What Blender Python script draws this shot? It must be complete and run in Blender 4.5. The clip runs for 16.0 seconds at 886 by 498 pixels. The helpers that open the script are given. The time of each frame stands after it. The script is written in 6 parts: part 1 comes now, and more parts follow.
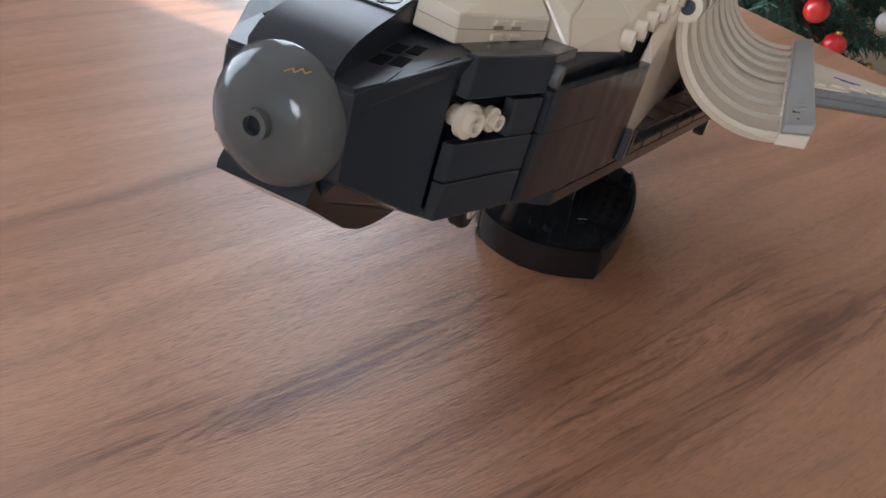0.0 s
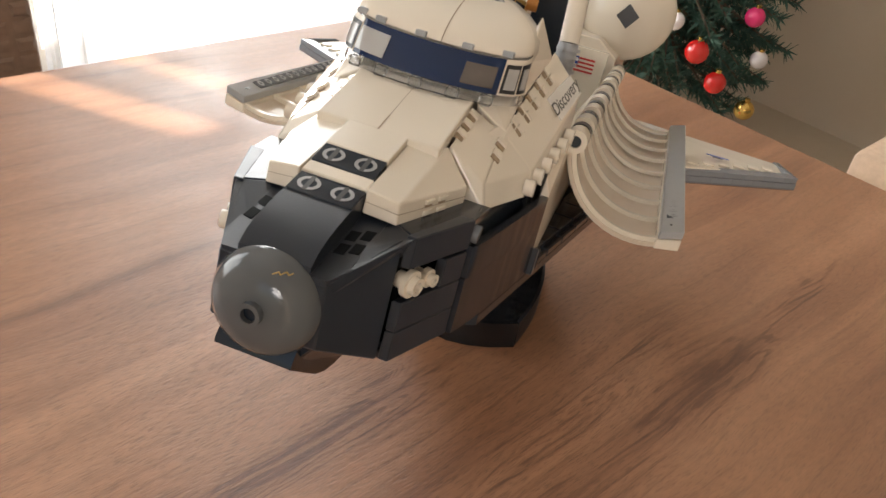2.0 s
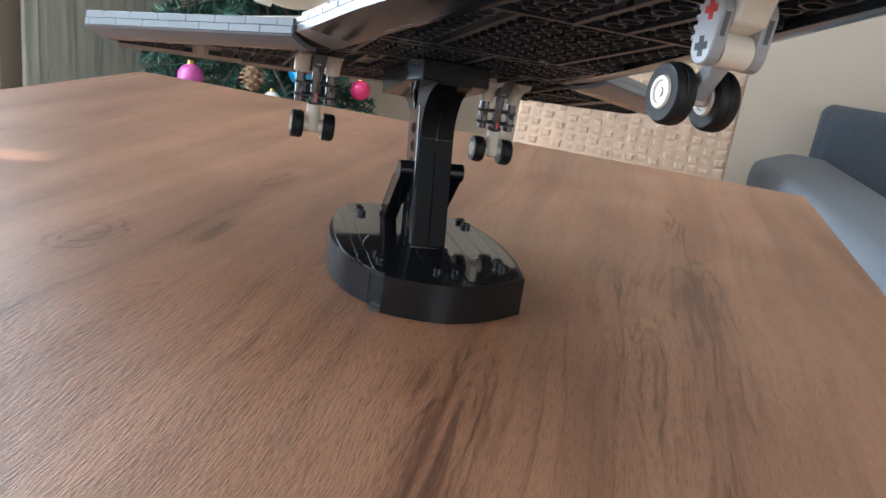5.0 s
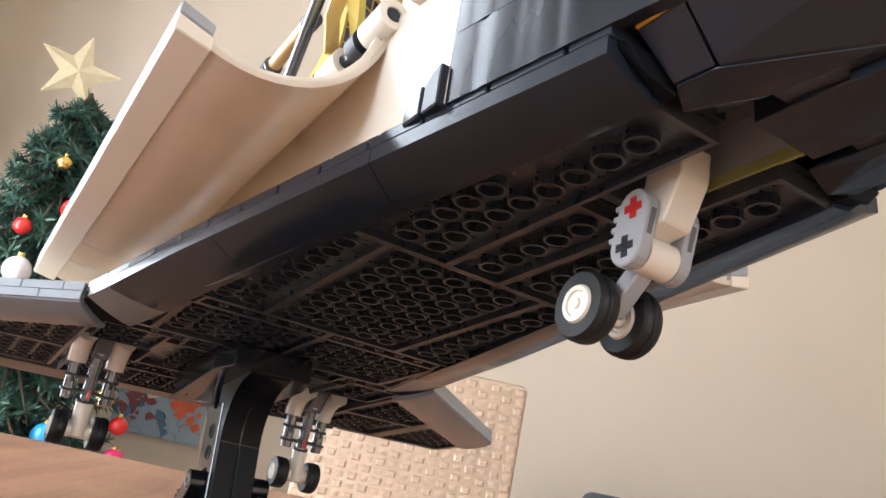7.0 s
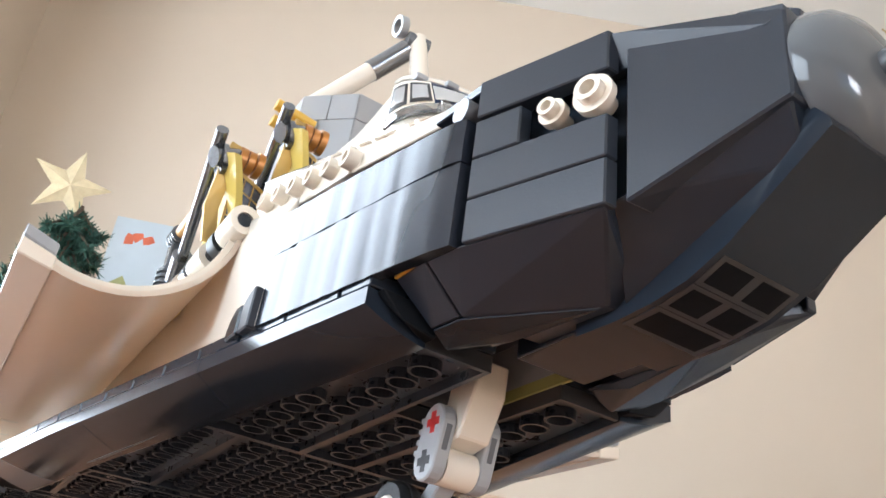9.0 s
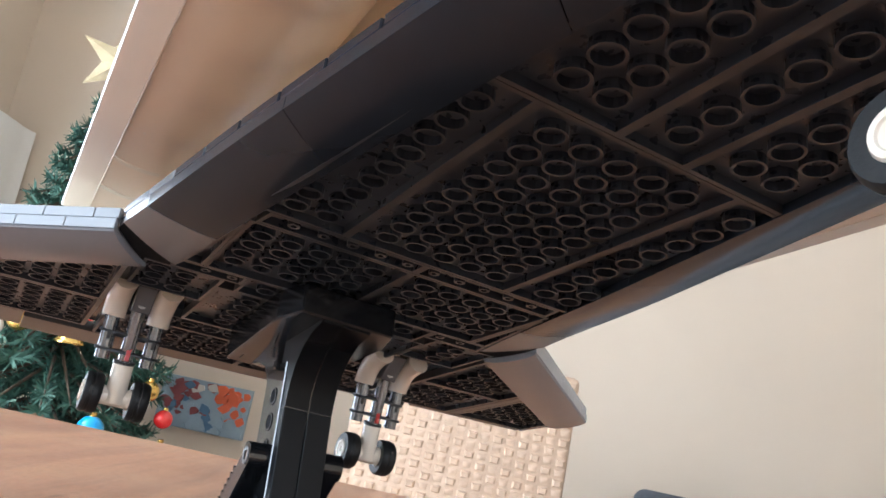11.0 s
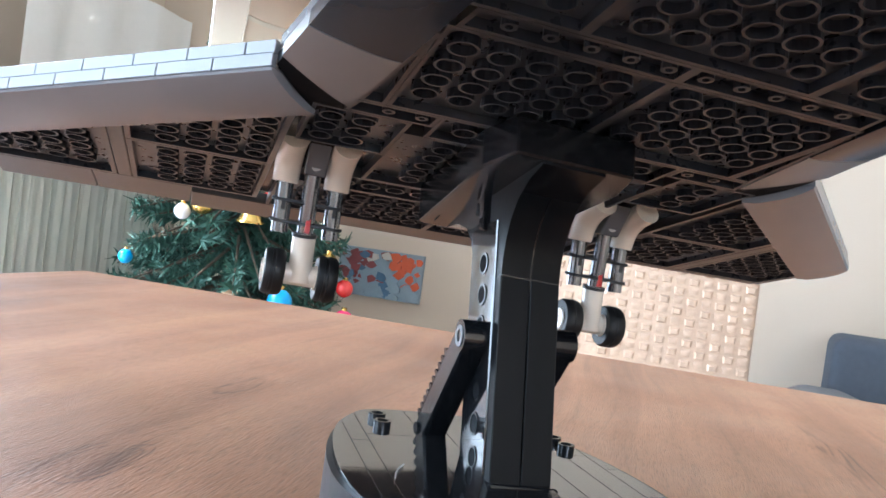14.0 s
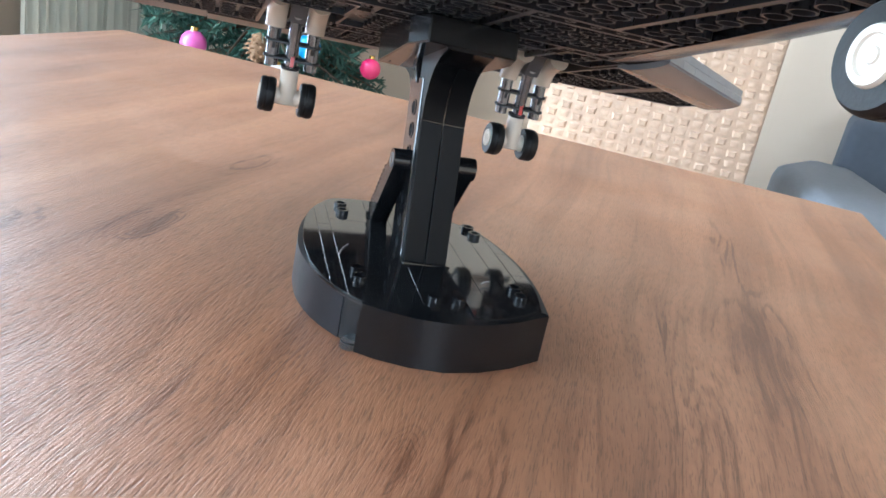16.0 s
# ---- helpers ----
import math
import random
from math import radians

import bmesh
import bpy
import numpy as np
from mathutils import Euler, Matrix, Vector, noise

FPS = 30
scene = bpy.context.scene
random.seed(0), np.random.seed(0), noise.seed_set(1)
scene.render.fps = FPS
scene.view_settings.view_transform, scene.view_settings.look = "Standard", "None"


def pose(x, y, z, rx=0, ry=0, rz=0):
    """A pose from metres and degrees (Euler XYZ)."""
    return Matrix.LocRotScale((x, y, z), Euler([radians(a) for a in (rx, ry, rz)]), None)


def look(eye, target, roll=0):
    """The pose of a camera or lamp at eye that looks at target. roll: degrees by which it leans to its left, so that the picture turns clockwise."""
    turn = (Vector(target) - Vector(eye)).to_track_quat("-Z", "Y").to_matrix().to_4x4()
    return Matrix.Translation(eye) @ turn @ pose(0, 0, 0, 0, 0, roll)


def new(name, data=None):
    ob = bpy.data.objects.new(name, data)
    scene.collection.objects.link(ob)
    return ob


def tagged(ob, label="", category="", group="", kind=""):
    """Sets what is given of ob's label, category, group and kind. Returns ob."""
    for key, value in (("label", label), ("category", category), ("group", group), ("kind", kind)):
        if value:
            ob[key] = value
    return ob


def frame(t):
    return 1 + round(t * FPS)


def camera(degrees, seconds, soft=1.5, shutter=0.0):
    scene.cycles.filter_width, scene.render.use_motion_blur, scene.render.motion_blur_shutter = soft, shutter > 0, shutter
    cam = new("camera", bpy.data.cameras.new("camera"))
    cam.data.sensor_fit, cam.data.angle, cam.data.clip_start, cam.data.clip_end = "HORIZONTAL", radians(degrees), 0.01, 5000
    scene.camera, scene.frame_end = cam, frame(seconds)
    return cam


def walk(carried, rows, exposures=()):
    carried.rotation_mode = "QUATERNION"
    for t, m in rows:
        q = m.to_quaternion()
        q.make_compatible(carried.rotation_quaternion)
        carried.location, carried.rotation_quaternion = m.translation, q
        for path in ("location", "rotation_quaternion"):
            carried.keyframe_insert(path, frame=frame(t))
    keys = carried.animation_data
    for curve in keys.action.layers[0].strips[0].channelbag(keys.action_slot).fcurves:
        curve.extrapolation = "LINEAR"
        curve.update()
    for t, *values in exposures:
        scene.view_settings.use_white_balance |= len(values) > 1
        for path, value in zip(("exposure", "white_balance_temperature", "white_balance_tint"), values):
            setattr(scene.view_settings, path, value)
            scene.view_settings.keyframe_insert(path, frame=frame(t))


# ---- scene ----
# camera and walk: seconds, place, turn
cam = camera(57.75, 16.0, soft=1.6)
PATH = [
    (0, 0.0763, -0.3489, 0.993, 51.84, -6.87, 26.06),
    (0.5, 0.0728, -0.3587, 1.0159, 51.88, -5.48, 25.2),
    (1, 0.0669, -0.3684, 1.0301, 52.78, -4.33, 23.52),
    (1.5, 0.0765, -0.3624, 1.0757, 54.7, -4.4, 22.59),
    (1.7, 0.08, -0.3657, 1.0726, 53.36, -5.67, 22.6),
    (2, 0.0727, -0.3687, 1.0327, 55.46, -7.29, 18.82),
    (2.5, 0.0231, -0.3797, 1.0097, 56.62, -9.1, 12.42),
    (3, -0.0045, -0.3508, 0.9742, 61.38, -12.51, 4.72),
    (3.2, -0.0172, -0.3489, 0.9655, 62.97, -13.99, 1.77),
    (5.3, -0.1058, -0.327, 0.8731, 75.03, -8.2, -17.49),
    (5.5, -0.11, -0.329, 0.8707, 79.06, -9.05, -19.92),
    (6, -0.1002, -0.3106, 0.8549, 92.15, -11.76, -27.34),
    (6.2, -0.1054, -0.3037, 0.8537, 94.42, -11.54, -28.85),
    (6.5, -0.1028, -0.2939, 0.8522, 97.66, -11.69, -29.93),
    (7, -0.096, -0.2854, 0.8379, 101.26, -11.76, -30.97),
    (7.5, -0.088, -0.2833, 0.8417, 102.44, -12.18, -30.61),
    (8, -0.0777, -0.3084, 0.8733, 104.79, -12.35, -29.71),
    (8.2, -0.0737, -0.3219, 0.8801, 105.97, -11.36, -30.18),
    (10.3, -0.0817, -0.2684, 0.8254, 109.39, -12.05, -31.8),
    (10.5, -0.0806, -0.2565, 0.8241, 107.94, -12.65, -30.65),
    (11, -0.0822, -0.2239, 0.8219, 100.56, -11.79, -28.16),
    (11.5, -0.0791, -0.2047, 0.8222, 90.87, -8.96, -24.27),
    (12, -0.0743, -0.1808, 0.8209, 85.01, -6.71, -19.73),
    (12.5, -0.0707, -0.1637, 0.8245, 82.99, -5.85, -17.05),
    (13, -0.0708, -0.1645, 0.8249, 83.16, -5.82, -16.72),
    (13.5, -0.0712, -0.1649, 0.8238, 83.73, -6.17, -16.48),
    (14, -0.0761, -0.1654, 0.819, 88.57, -7.97, -16.45),
    (14.5, -0.073, -0.1639, 0.8198, 90.09, -8.14, -16.44),
    (15, -0.0721, -0.1929, 0.8248, 86.44, -8.62, -15.91),
    (15.5, -0.0818, -0.2366, 0.8315, 76.33, -9.63, -14.38),
    (16, -0.072, -0.2474, 0.863, 69.91, -11.19, -13.34),
]
EXPOSURES = ((0.0, 0.5, 6050, 11), (0.5, 0.62, 6250, 12), (1.0, 0.66, 6650, 13), (1.5, 0.76, 6800, 13), (2.0, 0.6, 7300, 13), (2.5, 0.45, 8000, 13), (3.0, 0.45, 8150, 13), (5.5, 0.84, 5450, 4), (6.0, 0.96, 5750, 8), (6.5, 1.25, 6000, 9), (7.0, 1.25, 6350, 12), (8.0, 1.3, 6150, 11), (10.5, 1.38, 5950, 9), (12.5, 1.6, 5450, 7), (14.5, 1.64, 5450, 7), (16.0, 1.54, 5420, 4))
walk(cam, [(t, pose(*row)) for t, *row in PATH], EXPOSURES)

# the shuttle model stands nose-up on its stand: its frame has x to port, y aft, z up from the belly
SHUTTLE = Matrix([[0.99875, -0.01359, 0.04805, 0.00866], [0.00299, 0.97679, 0.21419, -0.26742], [-0.04985, -0.21378, 0.97561, 0.90448], [0.0, 0.0, 0.0, 1.0]])
S = 0.008                      # stud pitch, metres
TABLE = 0.7446

# room frame: X along the tan wall, Y towards it, the corner by the tree at the origin
ROOM = Matrix(((0.866, 0.5, 0, -0.31), (-0.5, 0.866, 0, 2.95), (0, 0, 1, 0), (0, 0, 0, 1)))


def rp(x, y, z):
    return ROOM @ Vector((x, y, z))


# ---- world, sun and large lights ----
SUN_HEIGHT = 38
world = bpy.data.worlds.new("world")
scene.world = world
world.use_nodes = True
sky = world.node_tree.nodes.new("ShaderNodeTexSky")
sky.sky_type = "NISHITA"
sky.sun_disc = False
sky.sun_elevation = radians(SUN_HEIGHT)
sky.sun_rotation = radians(-90)
back = world.node_tree.nodes["Background"]
back.inputs[1].default_value = 0.12
world.node_tree.links.new(sky.outputs[0], back.inputs[0])

sun = new("sun", bpy.data.lights.new("sun", "SUN"))
sun.data.energy = 5.0
sun.data.angle = radians(0.4)
sun.data.color = (1.0, 0.88, 0.74)
sun.matrix_world = look((-4, 0, 4 * math.tan(radians(SUN_HEIGHT))), (0, 0, 0))


def window_light(name, place, target, width, height, watts, tint):
    ob = new(name, bpy.data.lights.new(name, "AREA"))
    ob.data.shape, ob.data.size, ob.data.size_y = "RECTANGLE", width, height
    ob.data.energy, ob.data.color = watts, tint
    ob.matrix_world = look(place, target)
    return ob


DAY = (0.82, 0.92, 1.0)
window_light("window_daylight", rp(0.17, -1.62, 1.22), rp(3, -1.62, 1.22), 0.86, 2.1, 19, DAY)
window_light("side_window_daylight", rp(0.03, -3.75, 1.5), rp(3, -3.75, 1.2), 1.7, 1.3, 24, DAY)
window_light("rear_window_daylight", rp(3.5, -4.97, 1.75), rp(2.6, 0, 1.0), 0.7, 0.6, 11, (0.95, 0.96, 1.0))


# ---- materials ----
def material(name, colour, rough=0.5, metal=0.0, vary=0.08, scale=60.0, bump=0.0, bump_scale=300.0, spec=0.5, alpha=1.0,
             trans=0.0, emit=0.0, coat=0.0, wear=(0.9, 1.1)):
    m = bpy.data.materials.new(name)
    m.use_nodes = True
    n, l = m.node_tree.nodes, m.node_tree.links
    b = n["Principled BSDF"]
    b.inputs["Roughness"].default_value = rough
    b.inputs["Metallic"].default_value = metal
    b.inputs["Specular IOR Level"].default_value = spec
    b.inputs["Alpha"].default_value = alpha
    b.inputs["Transmission Weight"].default_value = trans
    b.inputs["Coat Weight"].default_value = coat
    if emit:
        b.inputs["Emission Color"].default_value = (*colour, 1)
        b.inputs["Emission Strength"].default_value = emit
    co = n.new("ShaderNodeTexCoord")
    nz = n.new("ShaderNodeTexNoise")
    nz.inputs["Scale"].default_value, nz.inputs["Detail"].default_value = scale, 5
    l.new(co.outputs["Object"], nz.inputs["Vector"])
    mix = n.new("ShaderNodeMix")
    mix.data_type = "RGBA"
    mix.inputs["A"].default_value = (*[c * (1 - vary) for c in colour], 1)
    mix.inputs["B"].default_value = (*[min(1, c * (1 + vary)) for c in colour], 1)
    l.new(nz.outputs["Fac"], mix.inputs["Factor"])
    l.new(mix.outputs["Result"], b.inputs["Base Color"])
    rr = n.new("ShaderNodeMapRange")
    rr.inputs["To Min"].default_value, rr.inputs["To Max"].default_value = max(0.02, rough * wear[0]), min(1, rough * wear[1])
    n2 = n.new("ShaderNodeTexNoise")
    n2.inputs["Scale"].default_value, n2.inputs["Detail"].default_value = scale * 6, 3
    l.new(co.outputs["Object"], n2.inputs["Vector"])
    l.new(n2.outputs["Fac"], rr.inputs["Value"])
    l.new(rr.outputs["Result"], b.inputs["Roughness"])
    if bump:
        bp = n.new("ShaderNodeBump")
        bp.inputs["Strength"].default_value = bump
        bp.inputs["Distance"].default_value = 0.0006
        n3 = n.new("ShaderNodeTexNoise")
        n3.inputs["Scale"].default_value, n3.inputs["Detail"].default_value = bump_scale, 4
        l.new(co.outputs["Object"], n3.inputs["Vector"])
        l.new(n3.outputs["Fac"], bp.inputs["Height"])
        l.new(bp.outputs["Normal"], b.inputs["Normal"])
    return m


WHITE = material("cream_white_plastic", (0.8, 0.725, 0.62), 0.2, vary=0.015, scale=25, spec=0.5, bump=0.02, bump_scale=200)
THINWHITE = material("thin_cream_white_plastic", (0.8, 0.725, 0.62), 0.2, vary=0.015, scale=25, bump=0.02, bump_scale=200)
nt = THINWHITE.node_tree
seep = nt.nodes.new("ShaderNodeBsdfTranslucent")
seep.inputs[0].default_value = (0.8, 0.6, 0.44, 1)
blend = nt.nodes.new("ShaderNodeMixShader")
blend.inputs[0].default_value = 0.3
nt.links.new(nt.nodes["Principled BSDF"].outputs[0], blend.inputs[1])
nt.links.new(seep.outputs[0], blend.inputs[2])
nt.links.new(blend.outputs[0], nt.nodes["Material Output"].inputs[0])
BLACK = material("black_plastic", (0.018, 0.0245, 0.035), 0.14, vary=0.2, scale=50, wear=(0.7, 1.6), spec=0.4)
SATIN = material("satin_black_plastic", (0.0165, 0.0215, 0.032), 0.34, vary=0.12, scale=50, bump=0.045, bump_scale=2200, spec=0.5)
WALLBLACK = material("smooth_black_slope", (0.018, 0.019, 0.023), 0.36, vary=0.15, scale=50, bump=0.06, bump_scale=900, spec=0.4)
INKBLACK = material("deep_black_plastic", (0.008, 0.0088, 0.0105), 0.12, vary=0.2, scale=50, wear=(0.6, 1.8))
FLANK = material("curved_black_panel", (0.0175, 0.0212, 0.03), 0.2, vary=0.15, scale=50, bump=0.03, bump_scale=160, spec=0.36)
EDGE = material("blue_grey_slope", (0.215, 0.23, 0.26), 0.2, vary=0.05, scale=40, bump=0.03, bump_scale=250)
EDGEPLATE = material("blue_grey_plate", (0.25, 0.272, 0.31), 0.22, vary=0.06, scale=40, bump=0.03, bump_scale=250)
# near-black colour stands in for the shade inside gaps, slots and holes
VOID = material("painted_gap_shade", (0.004, 0.005, 0.007), 0.7, spec=0.15)
DARK = material("dark_grey_plastic", (0.125, 0.132, 0.145), 0.22, vary=0.05, scale=40, bump=0.03, bump_scale=250)
LIGHT = material("light_grey_plastic", (0.36, 0.37, 0.385), 0.3, vary=0.04, scale=40, bump=0.03, bump_scale=250)
NOSE = material("dark_grey_glossy_plastic", (0.10, 0.108, 0.118), 0.12, vary=0.05, scale=30)
UNDER = material("black_plastic_underside", (0.023, 0.029, 0.04), 0.28, spec=0.45, vary=0.2, scale=60)
# black plastic of downward faces, lightened for light bounced off the table
RIM = material("table_lit_black_plastic", (0.037, 0.037, 0.039), 0.32, vary=0.25, scale=120)
RUBBER = material("black_rubber", (0.009, 0.009, 0.0095), 0.5, spec=0.35, vary=0.15, scale=200, bump=0.1, bump_scale=1500)
YELLOW = material("pale_yellow_plastic", (0.80, 0.62, 0.16), 0.3, vary=0.05)
AMBER = material("amber_yellow_plastic", (0.75, 0.45, 0.06), 0.3, vary=0.05)
PALEAMBER = material("pale_amber_plastic", (0.72, 0.42, 0.14), 0.3, vary=0.06)
ORANGE = material("pearl_gold_plastic", (0.50, 0.21, 0.05), 0.3, metal=0.3, vary=0.08)
RED = material("red_plastic", (0.55, 0.03, 0.025), 0.3, vary=0.05)
BLUE = material("blue_plastic", (0.04, 0.09, 0.35), 0.35, vary=0.05)
TITAN = material("pearl_grey_plastic", (0.22, 0.225, 0.24), 0.22, metal=0.85, vary=0.1)
OLIVE = material("olive_plastic", (0.30, 0.30, 0.10), 0.4, vary=0.05)
PRINT = material("printed_black_ink", (0.02, 0.02, 0.022), 0.4, vary=0.1)
GREYPRINT = material("printed_grey_ink", (0.30, 0.30, 0.31), 0.4, vary=0.1)
WINDOW = material("printed_window_blue_black", (0.011, 0.026, 0.075), 0.07, vary=0.1, spec=0.35)
MIRRORPANE = material("mirror_printed_pane", (0.17, 0.15, 0.14), 0.1, metal=0.7, vary=0.15, scale=90)
PANE = material("printed_pane_grey", (0.42, 0.415, 0.41), 0.05, vary=0.1, coat=0.6)
MATTE = material("matte_black_plastic", (0.007, 0.0078, 0.009), 0.3, vary=0.15, scale=50, bump=0.05, bump_scale=900, spec=0.1)
GLOSS = material("polished_black_plastic", (0.011, 0.0115, 0.013), 0.05, vary=0.2, scale=30, wear=(0.4, 2.4), bump=0.006, bump_scale=120, spec=0.95, coat=0.3)
MIDGREY = material("mid_grey_plastic", (0.20, 0.205, 0.215), 0.24, vary=0.04, scale=40)
CLEAR = material("clear_plastic", (0.96, 0.97, 0.98), 0.03, trans=0.95, vary=0.02)
SOLAR = material("solar_foil_cells", (0.03, 0.035, 0.05), 0.18, vary=0.2, coat=0.4)
FOILGOLD = material("gold_foil_print", (0.50, 0.34, 0.12), 0.3, metal=0.6, vary=0.1)


# ---- mesh helpers (studs in, metres out) ----
def finish(bm, bevel=0.0, smooth=False):
    if bevel:
        edges = [e for e in bm.edges if len(e.link_faces) == 2 and e.calc_face_angle(0) > 0.35]
        if edges:
            bmesh.ops.bevel(bm, geom=edges, offset=bevel * S, segments=1, affect="EDGES", clamp_overlap=True)
    bmesh.ops.recalc_face_normals(bm, faces=bm.faces)
    for f in bm.faces:
        f.smooth = smooth
    return bm


def twist(x, y):
    """How far (studs) the wings are raised: the long model twists a little towards its tail, port side up."""
    t = min(1.0, max(0.0, (y - 26.0) / 8.0))
    return 0.021 * x * t * t * (3 - 2 * t)


def part(name, bm, mat, parent, label="", smooth=False):
    owner = parent.parent if parent is not None and parent.parent is not None else parent
    if owner is not None and owner.name == "space_shuttle_model" and not name.startswith(("gear", "wheel", "hub", "pin", "leg", "axle", "bracket", "red_axle")):
        for v in bm.verts:
            v.co.z += twist(v.co.x / S, v.co.y / S) * S
    me = bpy.data.meshes.new(name)
    if smooth:
        for f in bm.faces:
            f.smooth = True
    bm.to_mesh(me)
    bm.free()
    me.materials.append(mat)
    if smooth:
        me.set_sharp_from_angle(angle=radians(38))
    ob = new(name, me)
    if parent is not None:
        ob.parent = parent
    if label:
        tagged(ob, label)
    return ob


def thing(name, m, label, category, group=""):
    ob = new(name)
    ob.empty_display_size = 0.02
    ob.matrix_world = m
    return tagged(ob, label, category, group)


def add_hull(bm, pts):
    vs = [bm.verts.new(Vector(p) * S) for p in pts]
    r = bmesh.ops.convex_hull(bm, input=vs)
    bmesh.ops.delete(bm, geom=[v for v in r["geom_interior"] if isinstance(v, bmesh.types.BMVert)], context="VERTS")
    return bm


def hull(pts, bevel=0.05):
    bm = bmesh.new()
    add_hull(bm, pts)
    bmesh.ops.dissolve_limit(bm, angle_limit=0.02, verts=bm.verts, edges=bm.edges)
    return finish(bm, bevel)


def mirror(pts, side):
    return [(p[0] * side, p[1], p[2]) for p in pts]


def add_box(bm, x0, x1, y0, y1, z0, z1, m=None):
    r = bmesh.ops.create_cube(bm, size=1.0)
    t = Matrix.LocRotScale(Vector(((x0 + x1) / 2, (y0 + y1) / 2, (z0 + z1) / 2)) * S, None, Vector((abs(x1 - x0), abs(y1 - y0), abs(z1 - z0))) * S)
    bmesh.ops.transform(bm, matrix=(m @ t) if m else t, verts=r["verts"])
    return bm


def box(x0, x1, y0, y1, z0, z1, bevel=0.05, m=None):
    return finish(add_box(bmesh.new(), x0, x1, y0, y1, z0, z1, m), bevel)


def add_rod(bm, a, b, r0, r1=None, seg=16, inner=0.0):
    """A round bar from a to b, hollow with the inner radius where one is given."""
    a, b = Vector(a) * S, Vector(b) * S
    r1 = r0 if r1 is None else r1
    ax = (b - a).normalized()
    u = ax.orthogonal().normalized()
    v = ax.cross(u)
    def ring(c, r):
        return [bm.verts.new(c + (u * math.cos(2 * math.pi * i / seg) + v * math.sin(2 * math.pi * i / seg)) * r * S) for i in range(seg)]
    A, B = ring(a, r0), ring(b, r1)
    for i in range(seg):
        j = (i + 1) % seg
        bm.faces.new((A[i], A[j], B[j], B[i]))
    if inner:
        C, D = ring(a, inner), ring(b, inner)
        for i in range(seg):
            j = (i + 1) % seg
            bm.faces.new((C[j], C[i], D[i], D[j]))
            bm.faces.new((A[j], A[i], C[i], C[j]))
            bm.faces.new((B[i], B[j], D[j], D[i]))
    else:
        bm.faces.new(A[::-1])
        bm.faces.new(B)
    return bm


def rod(a, b, r0, r1=None, seg=16, inner=0.0):
    bm = add_rod(bmesh.new(), a, b, r0, r1, seg, inner)
    bmesh.ops.recalc_face_normals(bm, faces=bm.faces)
    return bm


def lathe(profile, centre, axis, seg=32):
    """Turns (along, radius) pairs round an axis from a centre."""
    bm = bmesh.new()
    ax = Vector(axis).normalized()
    u = ax.orthogonal().normalized()
    v = ax.cross(u)
    c = Vector(centre)
    rings = []
    for h, r in profile:
        if r < 1e-5:
            rings.append([bm.verts.new((c + ax * h) * S)])
        else:
            rings.append([bm.verts.new((c + ax * h + (u * math.cos(2 * math.pi * i / seg) + v * math.sin(2 * math.pi * i / seg)) * r) * S) for i in range(seg)])
    for A, B in zip(rings, rings[1:]):
        for i in range(seg):
            j = (i + 1) % seg
            if len(A) == 1 and len(B) > 1:
                bm.faces.new((A[0], B[i], B[j]))
            elif len(B) == 1 and len(A) > 1:
                bm.faces.new((A[i], B[0], A[j]))
            elif len(A) > 1:
                bm.faces.new((A[i], B[i], B[j], A[j]))
    bmesh.ops.recalc_face_normals(bm, faces=bm.faces)
    return bm


def loft(sections, close=True, caps=True, solid=0.0):
    """Skins a row of equally long point rows; solid gives an open skin that thickness."""
    bm = bmesh.new()
    rows = [[bm.verts.new(Vector(p) * S) for p in s] for s in sections]
    n = len(rows[0])
    for A, B in zip(rows, rows[1:]):
        for i in range(n if close else n - 1):
            j = (i + 1) % n
            bm.faces.new((A[i], A[j], B[j], B[i]))
    if caps and close:
        bm.faces.new(rows[0][::-1])
        bm.faces.new(rows[-1])
    bmesh.ops.recalc_face_normals(bm, faces=bm.faces)
    if solid:
        bmesh.ops.solidify(bm, geom=bm.faces[:], thickness=solid * S)
        bmesh.ops.recalc_face_normals(bm, faces=bm.faces)
    return bm


def inside(x, y, poly, margin):
    """Whether the point lies in the convex polygon (counter-clockwise), margin away from its edges."""
    for (x0, y0), (x1, y1) in zip(poly, poly[1:] + poly[:1]):
        dx, dy = x1 - x0, y1 - y0
        if (dx * (y - y0) - dy * (x - x0)) / math.hypot(dx, dy) < margin:
            return False
    return True


def lit_ends(me):
    """Gives the flat ends of upright tubes the rim's material, lightened for table bounce."""
    me.materials.append(RIM)
    for p in me.polygons:
        if abs(p.normal.z) > 0.9:
            p.material_index = 1


